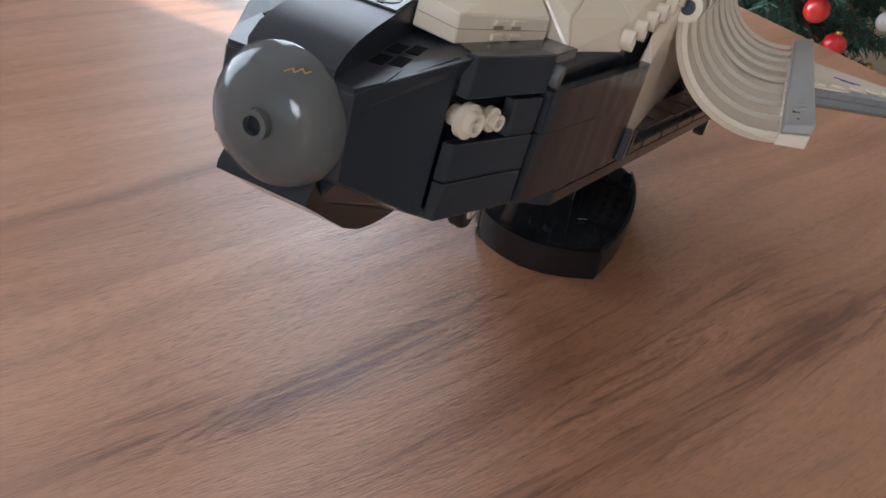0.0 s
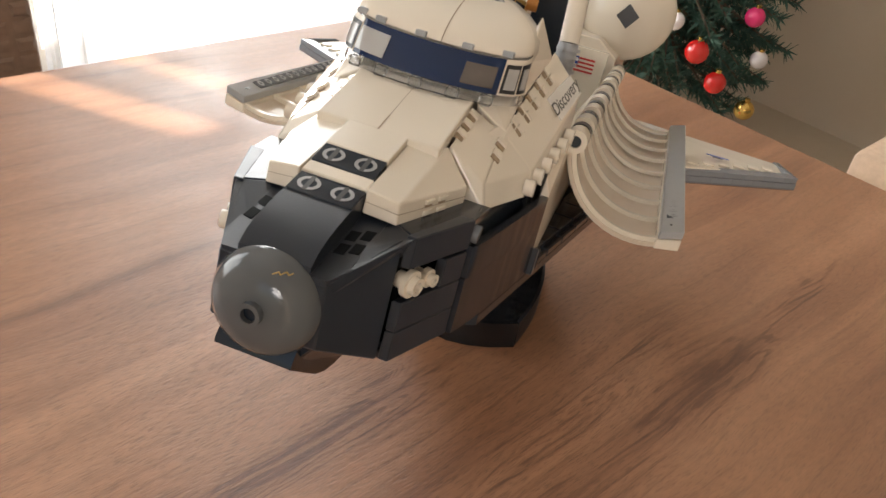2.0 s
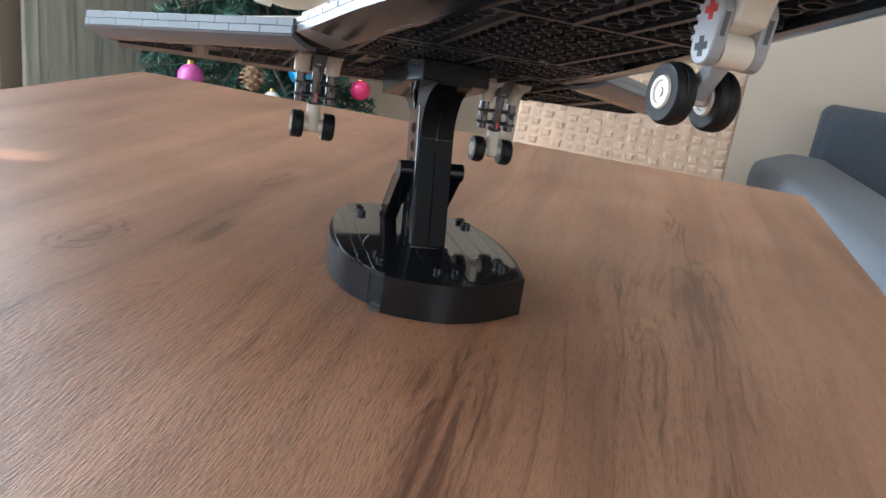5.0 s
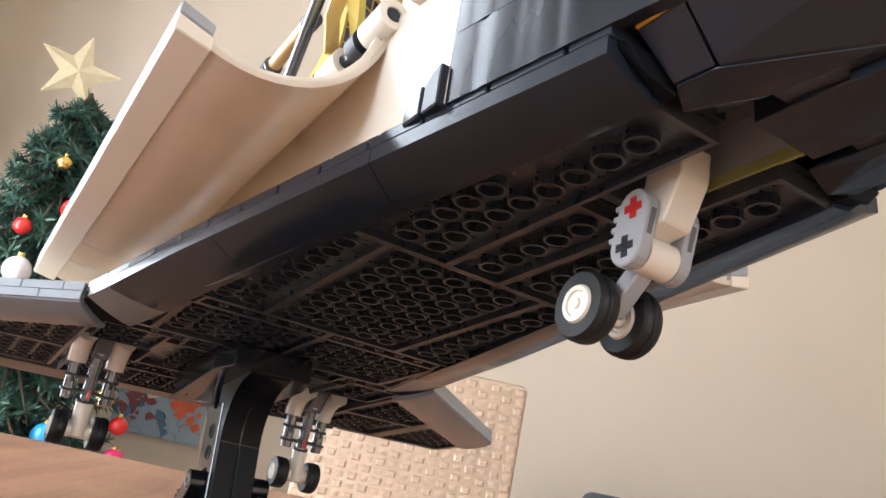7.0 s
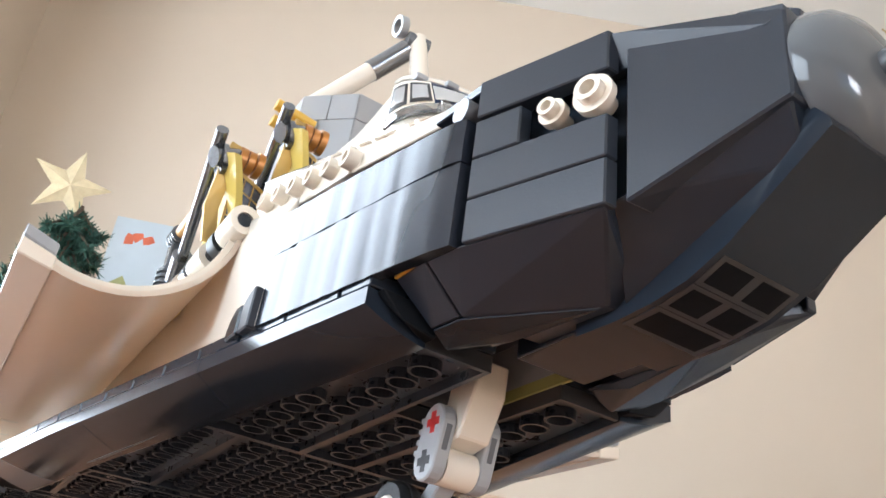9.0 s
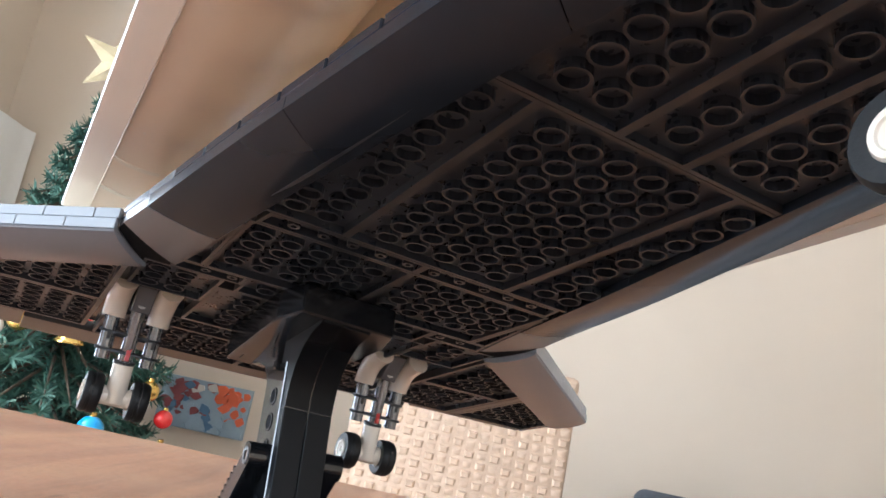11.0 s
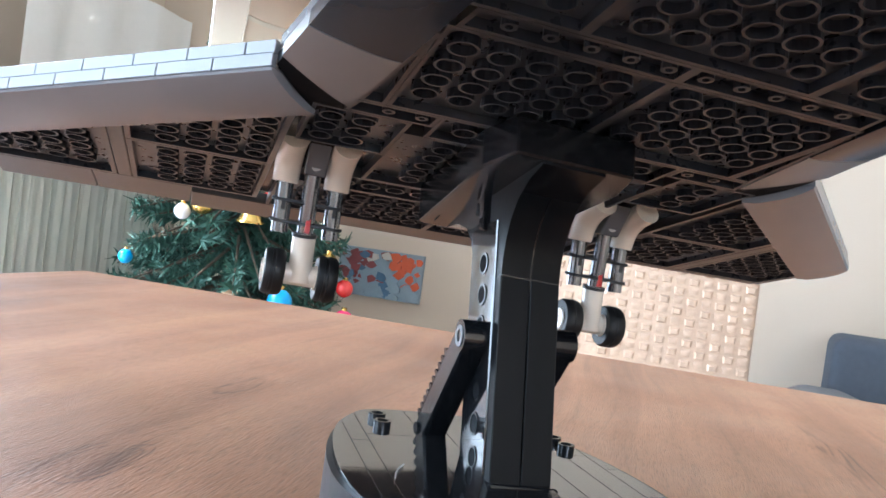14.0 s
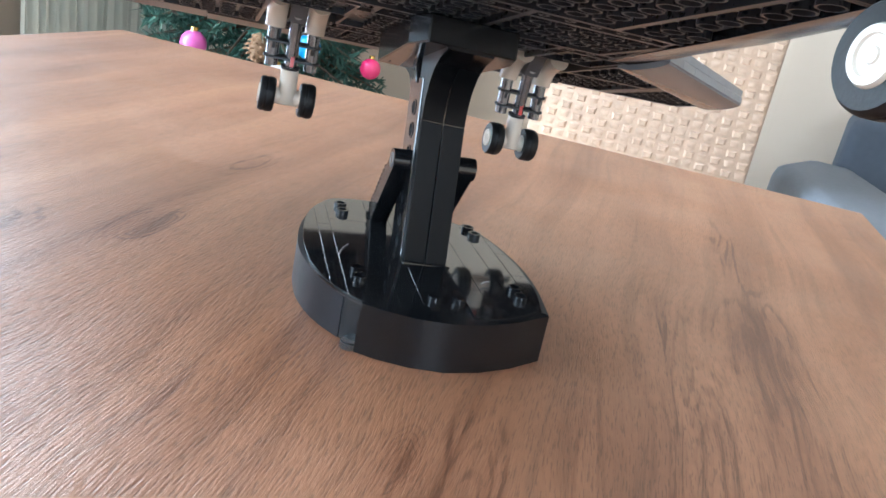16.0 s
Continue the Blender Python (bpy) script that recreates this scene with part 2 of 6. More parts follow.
def underside_plate(parent, poly, z=0.0, origin=(0.0, 0.0), pins=False, wall=0.13):
    """A plate seen from below: a rim round its edge, a roof, and a grid of hollow tubes (or thin pins)."""
    area = sum(a[0] * b[1] - b[0] * a[1] for a, b in zip(poly, poly[1:] + poly[:1]))
    poly = poly if area > 0 else poly[::-1]
    c = Vector((sum(p[0] for p in poly) / len(poly), sum(p[1] for p in poly) / len(poly)))
    inner = []
    k = len(poly)
    for i in range(k):
        p, q, r = Vector(poly[i - 1]), Vector(poly[i]), Vector(poly[(i + 1) % k])
        d0, d1 = (q - p).normalized(), (r - q).normalized()
        n0, n1 = Vector((-d0.y, d0.x)), Vector((-d1.y, d1.x))
        m = (n0 + n1)
        inner.append(q + m * (wall / max(0.35, 1 + n0.dot(n1))))
    bm = bmesh.new()
    lo = [bm.verts.new(Vector((p[0], p[1], z)) * S) for p in poly]
    li = [bm.verts.new(Vector((p[0], p[1], z)) * S) for p in inner]
    ri = [bm.verts.new(Vector((p[0], p[1], z + 0.27)) * S) for p in inner]
    hi = [bm.verts.new(Vector((p[0], p[1], z + 0.4)) * S) for p in poly]
    for i in range(k):
        j = (i + 1) % k
        bm.faces.new((lo[i], li[i], li[j], lo[j]))
        bm.faces.new((lo[i], lo[j], hi[j], hi[i]))
    bmesh.ops.recalc_face_normals(bm, faces=bm.faces)
    rim = part("plate", bm, RIM, parent)
    bm = bmesh.new()
    li = [bm.verts.new(Vector((p[0], p[1], z + 0.001)) * S) for p in inner]
    ri = [bm.verts.new(Vector((p[0], p[1], z + 0.27)) * S) for p in inner]
    for i in range(k):
        j = (i + 1) % k
        bm.faces.new((li[i], ri[i], ri[j], li[j]))
    bm.faces.new(ri)
    bmesh.ops.recalc_face_normals(bm, faces=bm.faces)
    part("recess", bm, UNDER, rim)
    rest = bmesh.new()
    xs, ys = [p[0] for p in poly], [p[1] for p in poly]
    ox, oy = origin
    for ix in range(int(min(xs)) - 2, int(max(xs)) + 3):
        for iy in range(int(min(ys)) - 2, int(max(ys)) + 3):
            x, y = ix + ox, iy + oy
            if inside(x, y, poly, 0.3 if pins else 0.62):
                if not pins and y < 34:
                    ob = new("tube", TUBE)
                    ob.parent = rim
                    ob.location = (x * S, y * S, (z + 0.01 + twist(x, y)) * S)
                elif pins:
                    add_rod(rest, (x, y, z + 0.01), (x, y, z + 0.27), 0.2, seg=10, inner=0.1)
                else:
                    add_rod(rest, (x, y, z + 0.01), (x, y, z + 0.27), 0.4, seg=16, inner=0.33)
    if rest.verts:
        bmesh.ops.recalc_face_normals(rest, faces=rest.faces)
        field = tagged(part("tube_field", rest, UNDER, rim), kind="stuff")
        lit_ends(field.data)
    else:
        rest.free()
    return rim


TUBE = bpy.data.meshes.new("tube")
bm = rod((0, 0, 0), (0, 0, 0.26), 0.4, seg=18, inner=0.33)
bm.to_mesh(TUBE)
bm.free()
TUBE.materials.append(UNDER)
lit_ends(TUBE)


# ---- the shuttle ----
shuttle = thing("space_shuttle_model", SHUTTLE, "black and white brick-built space shuttle model with open cargo doors", "toy shuttle")


def P(name, bm, mat, label="", smooth=False):
    return part(name, bm, mat, shuttle, label, smooth)


# nose dish with its hollow stud
dish = P("nose_dish", lathe([(0.95, 1.5), (0.86, 1.5), (0.55, 1.34), (0.34, 1.08), (0.22, 0.75), (0.18, 0.4), (0.17, 0.0)], (0, 0, 3.2), (0, 1, 0), 48), NOSE, "dark grey domed nose dish", True)
part("stud", rod((0, -0.03, 3.2), (0, 0.22, 3.2), 0.32, seg=24, inner=0.2), NOSE, dish, smooth=True)
part("stud_hole", rod((0, 0.14, 3.2), (0, 0.2, 3.2), 0.2, seg=20), BLACK, dish)
# thin gold zigzag line across the upper dish
bm = bmesh.new()
zig = [(0.30, 0.30, 4.34), (0.45, 0.34, 4.44), (0.50, 0.32, 4.38), (0.63, 0.38, 4.49), (0.69, 0.37, 4.42), (0.78, 0.44, 4.48)]
for a, b in zip(zig, zig[1:]):
    add_rod(bm, a, b, 0.018, seg=5)
part("scratch", bm, FOILGOLD, dish, "pale gold zigzag line")

# nose block behind the dish
for side in (1, -1):
    P("nose_cheek", hull(mirror([(1.48, 0.93, 4.19), (1.5, 0.95, 2.3), (2.5, 3.56, 4.92), (2.5, 3.56, 1.06), (0.2, 0.95, 4.1), (0.2, 0.95, 2.2), (0.2, 3.56, 4.6), (0.2, 3.56, 1.2)], side), 0.04), SATIN)
    # shoulder beside the raised strip; four dark squares paint the shade of recesses
    P("nose_shoulder", hull(mirror([(0.98, 0.98, 4.3), (1.46, 0.96, 4.296), (1.75, 1.6, 4.42), (1.75, 4.4, 4.96), (0.98, 4.4, 4.96), (0.98, 0.98, 3.9), (1.4, 1.0, 3.9), (0.98, 4.4, 4.3), (1.75, 4.4, 4.3)], side), 0.0), SATIN)
    P("nose_shoulder", hull(mirror([(1.47, 0.96, 4.2), (1.76, 1.6, 4.40), (1.76, 4.4, 4.95), (2.72, 3.7, 4.94), (2.72, 4.4, 4.96), (1.6, 1.2, 3.9), (1.8, 4.4, 4.3), (2.6, 4.4, 4.3)], side), 0.02), SATIN)
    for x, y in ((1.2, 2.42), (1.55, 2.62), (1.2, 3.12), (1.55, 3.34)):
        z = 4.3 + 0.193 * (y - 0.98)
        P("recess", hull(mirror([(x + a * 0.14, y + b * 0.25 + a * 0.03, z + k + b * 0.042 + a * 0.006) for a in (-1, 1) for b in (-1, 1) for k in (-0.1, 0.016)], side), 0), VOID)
# curved black strip from the dish up to the rings
prof = [(0.95, 4.5), (1.25, 4.78), (1.7, 5.0), (2.3, 5.19), (3.0, 5.36), (4.1, 5.62)]
bm = loft([[(-1, y, z) for y, z in prof] + [(-1, 4.1, 4.0), (-1, 0.95, 4.0)], [(1, y, z) for y, z in prof] + [(1, 4.1, 4.0), (1, 0.95, 4.0)]])
P("nose_strip", bm, SATIN, smooth=True)
for y0, z0, y1, z1 in ((3.13, 5.41, 4.08, 5.65), (4.62, 5.88, 5.56, 6.16)):
    tile = P("ring_tile", hull([(x, y, z + k) for x in (-0.99, 0.99) for y, z in ((y0, z0), (y1, z1)) for k in (-0.3, 0.03)], 0.03), BLACK, "black tile with two ring prints")
    for x in (-0.5, 0.5):
        c = Vector((x, (y0 + y1) / 2, (z0 + z1) / 2 + 0.034))
        n = Vector((0, -(z1 - z0), y1 - y0)).normalized()
        ring = part("ring_print", rod(c, c + n * 0.012, 0.33, seg=24, inner=0.22), GREYPRINT, tile)
        f = n.cross(Vector((1, 0, 0)))
        part("slot_print", hull([c + Vector((1, 0, 0)) * a * 0.07 + f * b * 0.37 + n * k for a in (-1, 1) for b in (-1, 1) for k in (0.008, 0.016)], 0), PRINT, tile)
P("white_tile", hull([(x, y, z + k) for x in (-1.0, 1.0) for y, z in ((4.09, 5.72), (4.61, 5.85)) for k in (-0.3, 0.03)], 0.03), WHITE)
P("white_tile", hull([(x, y, z + k) for x in (-1.0, 1.0) for y, z in ((5.57, 6.18), (7.3, 6.62)) for k in (-0.3, 0.03)], 0.03), WHITE)

# white upper nose: facetted bricks whose seams show rows of clip notches
def notch(pts, side):
    """A brown patch painting a square recess's shade between two corner points, w wide."""
    (a, b, n, w) = pts
    a, b, n = Vector(a), Vector(b), Vector(n).normalized()
    d = (b - a).normalized()
    t = n.cross(d).normalized()
    out = []
    for p in (a, b):
        for k in (-w, w):
            for h in (-0.1, 0.012):
                out.append(tuple(p + t * k + n * h))
    m = a.lerp(b, 0.72)
    clip = [tuple(m + d * e * (b - a).length * 0.3 + t * k + n * h) for e in (-1, 1) for k in (-w * 1.15, w * 1.15) for h in (-0.05, 0.075)]
    P("clip", hull(mirror(clip, side), 0.015), WHITE)
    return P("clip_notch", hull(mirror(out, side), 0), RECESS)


PLAQUE = material("white_name_plaque", (0.80, 0.78, 0.75), 0.2, vary=0.01)
# warm brown stands in for shade in the white bricks' notches and seams
RECESS = material("recess_shade_brown", (0.34, 0.25, 0.17), 0.5, vary=0.2)
for side in (1, -1):
    # front slope brick
    P("slope_brick", hull(mirror([(1.02, 3.98, 5.08), (1.02, 4.02, 5.78), (2.02, 4.14, 4.96), (2.0, 4.13, 5.63), (3.07, 7.75, 4.88), (3.05, 7.72, 5.52), (2.11, 8.0, 6.47), (1.02, 7.6, 6.5), (1.02, 7.9, 5.0), (2.0, 8.0, 4.9)], side), 0.035), WHITE)
    # two layers: a fine joint runs round the brick at half its height
    ring = [Vector((1.05, 3.995, 5.43)), Vector((2.012, 4.125, 5.3)), Vector((3.07, 7.73, 5.2))]
    for p, q in zip(ring, ring[1:]):
        out = Vector(((q - p).y, -(q - p).x, 0)).normalized() * 0.012
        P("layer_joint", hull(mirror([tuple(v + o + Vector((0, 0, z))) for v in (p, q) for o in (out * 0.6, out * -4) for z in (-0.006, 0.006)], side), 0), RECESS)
    # black cap plate between the bricks and the side panels
    P("cap_plate", hull(mirror([(x, y, z) for x, y in ((2.73, 3.74), (3.76, 6.54), (3.9, 8.1), (3.0, 8.1), (1.9, 4.42)) for z in (4.72, 4.985)], side), 0.03), BLACK)
    for t in (0.42, 0.62):
        a = Vector((2.0, 4.13, 0)).lerp(Vector((3.05, 7.72, 0)), t)
        n = Vector((3.59, -1.05, 0)).normalized()
        lo = Vector((a.x, a.y, 4.96 - 0.08 * t))
        for z0, z1 in ((0.0, 0.22), (0.34, 0.56)):
            notch((lo + Vector((0, 0, z0)), lo + Vector((0, 0, z1)), n, 0.2), side)
    # second brick, with the valley between it and the third
    P("slope_brick", hull(mirror([(2.11, 8.07, 6.5), (3.42, 8.26, 5.62), (3.69, 8.04, 4.82), (3.22, 10.85, 6.66), (2.12, 10.6, 7.3), (2.4, 8.2, 4.9), (2.5, 11, 5.2), (3.3, 10.9, 5.3)], side), 0.04), WHITE)
    # third brick
    P("slope_brick", hull(mirror([(3.46, 8.3, 5.62), (3.72, 8.06, 4.82), (4.46, 11.40, 5.56), (4.52, 11.04, 4.69), (3.27, 10.88, 6.66), (3.5, 11.3, 5.0), (3.3, 10.0, 5.0), (3.55, 11.35, 6.5)], side), 0.04), WHITE)
    for t in (0.55, 0.8):
        a = Vector((3.45, 8.3, 5.62)).lerp(Vector((3.26, 10.86, 6.67)), t)
        notch((a + Vector((0.05, -0.2, -0.08)), a + Vector((0.03, 0.2, 0.085)), (0.62, -0.25, 0.75), 0.18), side)
    for t in (0.3, 0.55, 0.8):
        a = Vector((2.12, 8.1, 6.52)).lerp(Vector((2.12, 10.6, 7.32)), t)
        notch((a + Vector((0.08, -0.2, -0.08)), a + Vector((0.08, 0.2, 0.06)), (0.6, -0.25, 0.75), 0.16), side)
    P("brick_core", hull(mirror([(2.3, 8.3, 6.2), (3.35, 8.45, 5.5), (3.62, 8.2, 4.85), (3.2, 10.8, 6.55), (3.5, 11.3, 6.3), (4.35, 11.2, 5.3), (4.4, 11.2, 4.9), (2.4, 11.4, 6.9), (3.3, 12.0, 7.2), (4.3, 12.0, 5.6), (2.4, 11.5, 5.2)], side), 0), WHITE)
    # fourth brick beside the canopy, carrying the name plaque
    P("slope_brick", hull(mirror([(3.30, 10.92, 6.68), (4.46, 11.46, 5.60), (4.54, 11.1, 4.75), (4.95, 17.5, 5.6), (4.86, 17.6, 7.6), (3.4, 17.4, 8.95), (3.25, 11.9, 7.05), (3.0, 17.4, 5.2), (3.3, 11.4, 5.0)], side), 0.04), WHITE)
    P("canopy_side", hull(mirror([(2.3, 10.7, 7.0), (2.35, 10.75, 7.42), (3.25, 11.9, 7.42), (3.45, 16.9, 8.7), (2.6, 16.9, 10.2), (3.05, 13.3, 8.9), (2.6, 12, 7.4), (2.5, 16.9, 8)], side), 0.05), WHITE)
    n4 = Vector((0.714, -0.26, 0.65))
    for k in range(5):
        a = Vector((3.33, 11.3, 6.82)).lerp(Vector((3.5, 16.4, 8.6)), 0.08 + k * 0.19)
        for off in (0.0, 0.42):
            c = a + Vector((0.62, 0.3, -0.56)) * off + n4 * 0.01
            notch((c + Vector((-0.005, -0.19, -0.07)), c + Vector((0.005, 0.19, 0.07)), n4, 0.15), side)
    P("corner_wedge", hull(mirror([(2.1, 10.62, 7.5), (3.27, 10.95, 6.72), (3.28, 12.15, 7.6), (2.5, 11.1, 7.72), (2.2, 11.3, 6.5), (3.2, 12.2, 6.6), (3.0, 12.15, 8.1)], side), 0.04), WHITE)
    # studs along the flank
    for k in range(6):
        c = Vector(((4.42 + k * 0.09) * side, 11.05 + k * 1.02, 5.08 + k * 0.20))
        P("side_stud", rod(c, c + Vector((0.36 * side, 0, 0.02)), 0.3, seg=16, inner=0.16), WHITE, smooth=True)
    quad = [Vector((3.92, 14.8, 7.53)), Vector((4.25, 17.35, 8.2)), Vector((4.87, 17.58, 7.6)), Vector((4.64, 15.02, 6.83))]
    P("name_plaque", hull(mirror([tuple(q + n4 * d) for q in quad for d in (-0.06, 0.05)], side), 0.012), PLAQUE)
P("slope_plate", hull([(x * k, y, z + d) for k in (1, -1) for x, y, z in ((2.04, 7.1, 6.6), (2.04, 10.48, 7.64)) for d in (-0.4, 0.0)], 0.04), WHITE)
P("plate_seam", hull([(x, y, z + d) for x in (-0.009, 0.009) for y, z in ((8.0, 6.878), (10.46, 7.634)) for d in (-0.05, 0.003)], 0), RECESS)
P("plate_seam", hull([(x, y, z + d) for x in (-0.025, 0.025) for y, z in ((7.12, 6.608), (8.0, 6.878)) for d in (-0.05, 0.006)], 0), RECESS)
P("plate_core", hull([(x * k, y, z) for k in (1, -1) for x, y, z in ((1.9, 7.3, 6.1), (1.9, 10.9, 7.3), (1.9, 7.3, 5.2), (1.9, 12.5, 5.2), (1.9, 12.5, 7.3))], 0), WHITE)

# canopy: windscreen band and domed roof
def canopy_row(h):
    """A row round the canopy front, from port to starboard: h is 0 at the foot of the dark band, 1 at its top."""
    pts = []
    for i in range(25):
        a = math.pi * (i / 24)
        s = math.sin(a) ** 0.75
        mid, w = 10.08 + 0.8 * h, 3.33 - 0.06 * h
        pts.append((w * math.cos(a), 12.42 + (mid - 12.42) * s, 7.9 + 1.08 * h + (0.02 + 0.22 * h) * (1 - s)))
    return pts


def canopy_point(i, h, out=0.03):
    a, b = math.floor(i), min(24, math.floor(i) + 1)
    p = Vector(canopy_row(h)[a]).lerp(Vector(canopy_row(h)[b]), i - a)
    c = Vector((0, 13.6, p.z))
    return p + (p - c).normalized() * out


def canopy_patch(name, i0, i1, h0, h1, out, mat, label=""):
    rows = [[canopy_point(i0 + (i1 - i0) * k / 6, h, out) for k in range(7)] for h in (h0, (h0 + h1) / 2, h1)]
    return part(name, loft(rows, close=False, solid=0.02), mat, screen, label, True)


P("windscreen_base", loft([canopy_row(-0.28), canopy_row(0.0)], close=False, solid=0.12), CLEAR, "clear lower edge of the windscreen", True)
screen = P("windscreen", loft([canopy_row(0.0), canopy_row(0.3), canopy_row(0.7), canopy_row(1.0)], close=False, solid=0.12), WINDOW, "dark printed cockpit windscreen", True)
P("windscreen_top", loft([canopy_row(1.0), canopy_row(1.1)], close=False, solid=0.12), CLEAR, "", True)
for k in range(5):
    c = canopy_point(6 + k * 3, -0.15, 0.02)
    part("foot_clip", box(c.x - 0.22, c.x + 0.22, c.y - 0.1, c.y + 0.25, c.z - 0.22, c.z + 0.12, 0.04), CLEAR, screen)
canopy_patch("pane", 5.7, 8.7, 0.14, 0.74, 0.03, MIRRORPANE, "pane mirroring the warm room")
canopy_patch("pane", 15.3, 18.9, 0.14, 0.8, 0.03, PANE, "pale reflecting pane")
for flip in (0, 1):
    def at(i0, i1):
        return (24 - i1, 24 - i0) if flip else (i0, i1)
    canopy_patch("side_frame", *at(0.1, 5.0), 0.0, 1.0, 0.02, WHITE, "white printed window frame")
    for i0, i1 in ((0.35, 2.35), (2.75, 4.85)):
        canopy_patch("pane_outline", *at(i0, i1), 0.06, 0.86, 0.045, PRINT)
        canopy_patch("pane", *at(i0 + 0.28, i1 - 0.28), 0.17, 0.75, 0.07, PANE, "pale reflecting pane")
secs = []
for k in range(13):
    t = k / 12
    row = []
    for i in range(25):
        a = math.pi * i / 24
        s = math.sin(a) ** 0.75
        c = math.cos(t * math.pi / 2 * 0.96)
        row.append(((3.24 * c ** 1.15 + 0.02) * math.cos(a), 12.4 + 3.2 * t ** 1.35 - 1.46 * c * s, 9.05 + 0.24 * (1 - s) * (1 - t) + 1.72 * math.sin(t * math.pi / 2) ** 0.95))
    secs.append(row)
P("canopy_roof", loft(secs, close=False, solid=0.1), WHITE, "white domed cockpit roof", True)
rear = []
for y, w, zs, zt in ((12.5, 3.18, 9.1, 9.2), (13.2, 3.15, 9.12, 9.8), (14.4, 3.1, 9.1, 10.4), (15.5, 3.05, 9.05, 10.7), (16.6, 3.0, 9.0, 10.68), (17.5, 3.0, 8.9, 10.3)):
    rear.append([(w, y, 7.2), (w, y, zs)] + [(w * math.cos(math.pi * i / 12), y, zs + (zt - zs) * math.sin(math.pi * i / 12) ** 1.15) for i in range(1, 12)] + [(-w, y, zs), (-w, y, 7.2)])
P("canopy_rear", loft(rear), WHITE, smooth=True)
for x in (-0.55, 0.55):
    P("roof_stud", rod((x + 0.25, 16.6, 10.6), (x + 0.25, 16.6, 10.98), 0.32, seg=18), WHITE, smooth=True)
def roof_height(x, y):
    near = sorted((Vector((p[0] - x, p[1] - y)).length, p[2]) for row in secs + rear for p in row if p[2] > 8.9)[:3]
    return max(z for d, z in near)


for x, y in ((-0.42, 14.05), (1.2, 13.85)):
    z = roof_height(x, y) + 0.03
    def oval(u, v, up):
        return hull([(x + u * math.cos(a), y + v * math.sin(a) - 0.12 * math.cos(a) * (1 if x > 0 else -0.4), z + d + 0.08 * math.sin(a) - 0.12 * math.cos(a) * x) for a in [math.pi * i / 8 for i in range(16)] for d in (-0.2, up)], 0.0)
    frame_ring = P("roof_window", oval(0.42, 0.19, 0.05), DARK)
    part("pane", oval(0.36, 0.14, 0.06), PANE, frame_ring)
bm = loft([[(0.32 + w, p[1] - 0.012, p[2] + 0.012) for w in (-0.018, 0.018)] for p in (row[11] for row in secs[:9])], close=False, solid=0.012)
P("roof_seam", bm, RECESS)
for i in (5, 9, 13, 17, 20):
    c = Vector(canopy_row(1.08)[i])
    P("roof_tab", box(c.x - 0.2, c.x + 0.2, c.y - 0.08, c.y + 0.2, c.z - 0.05, c.z + 0.17, 0.03), LIGHT)

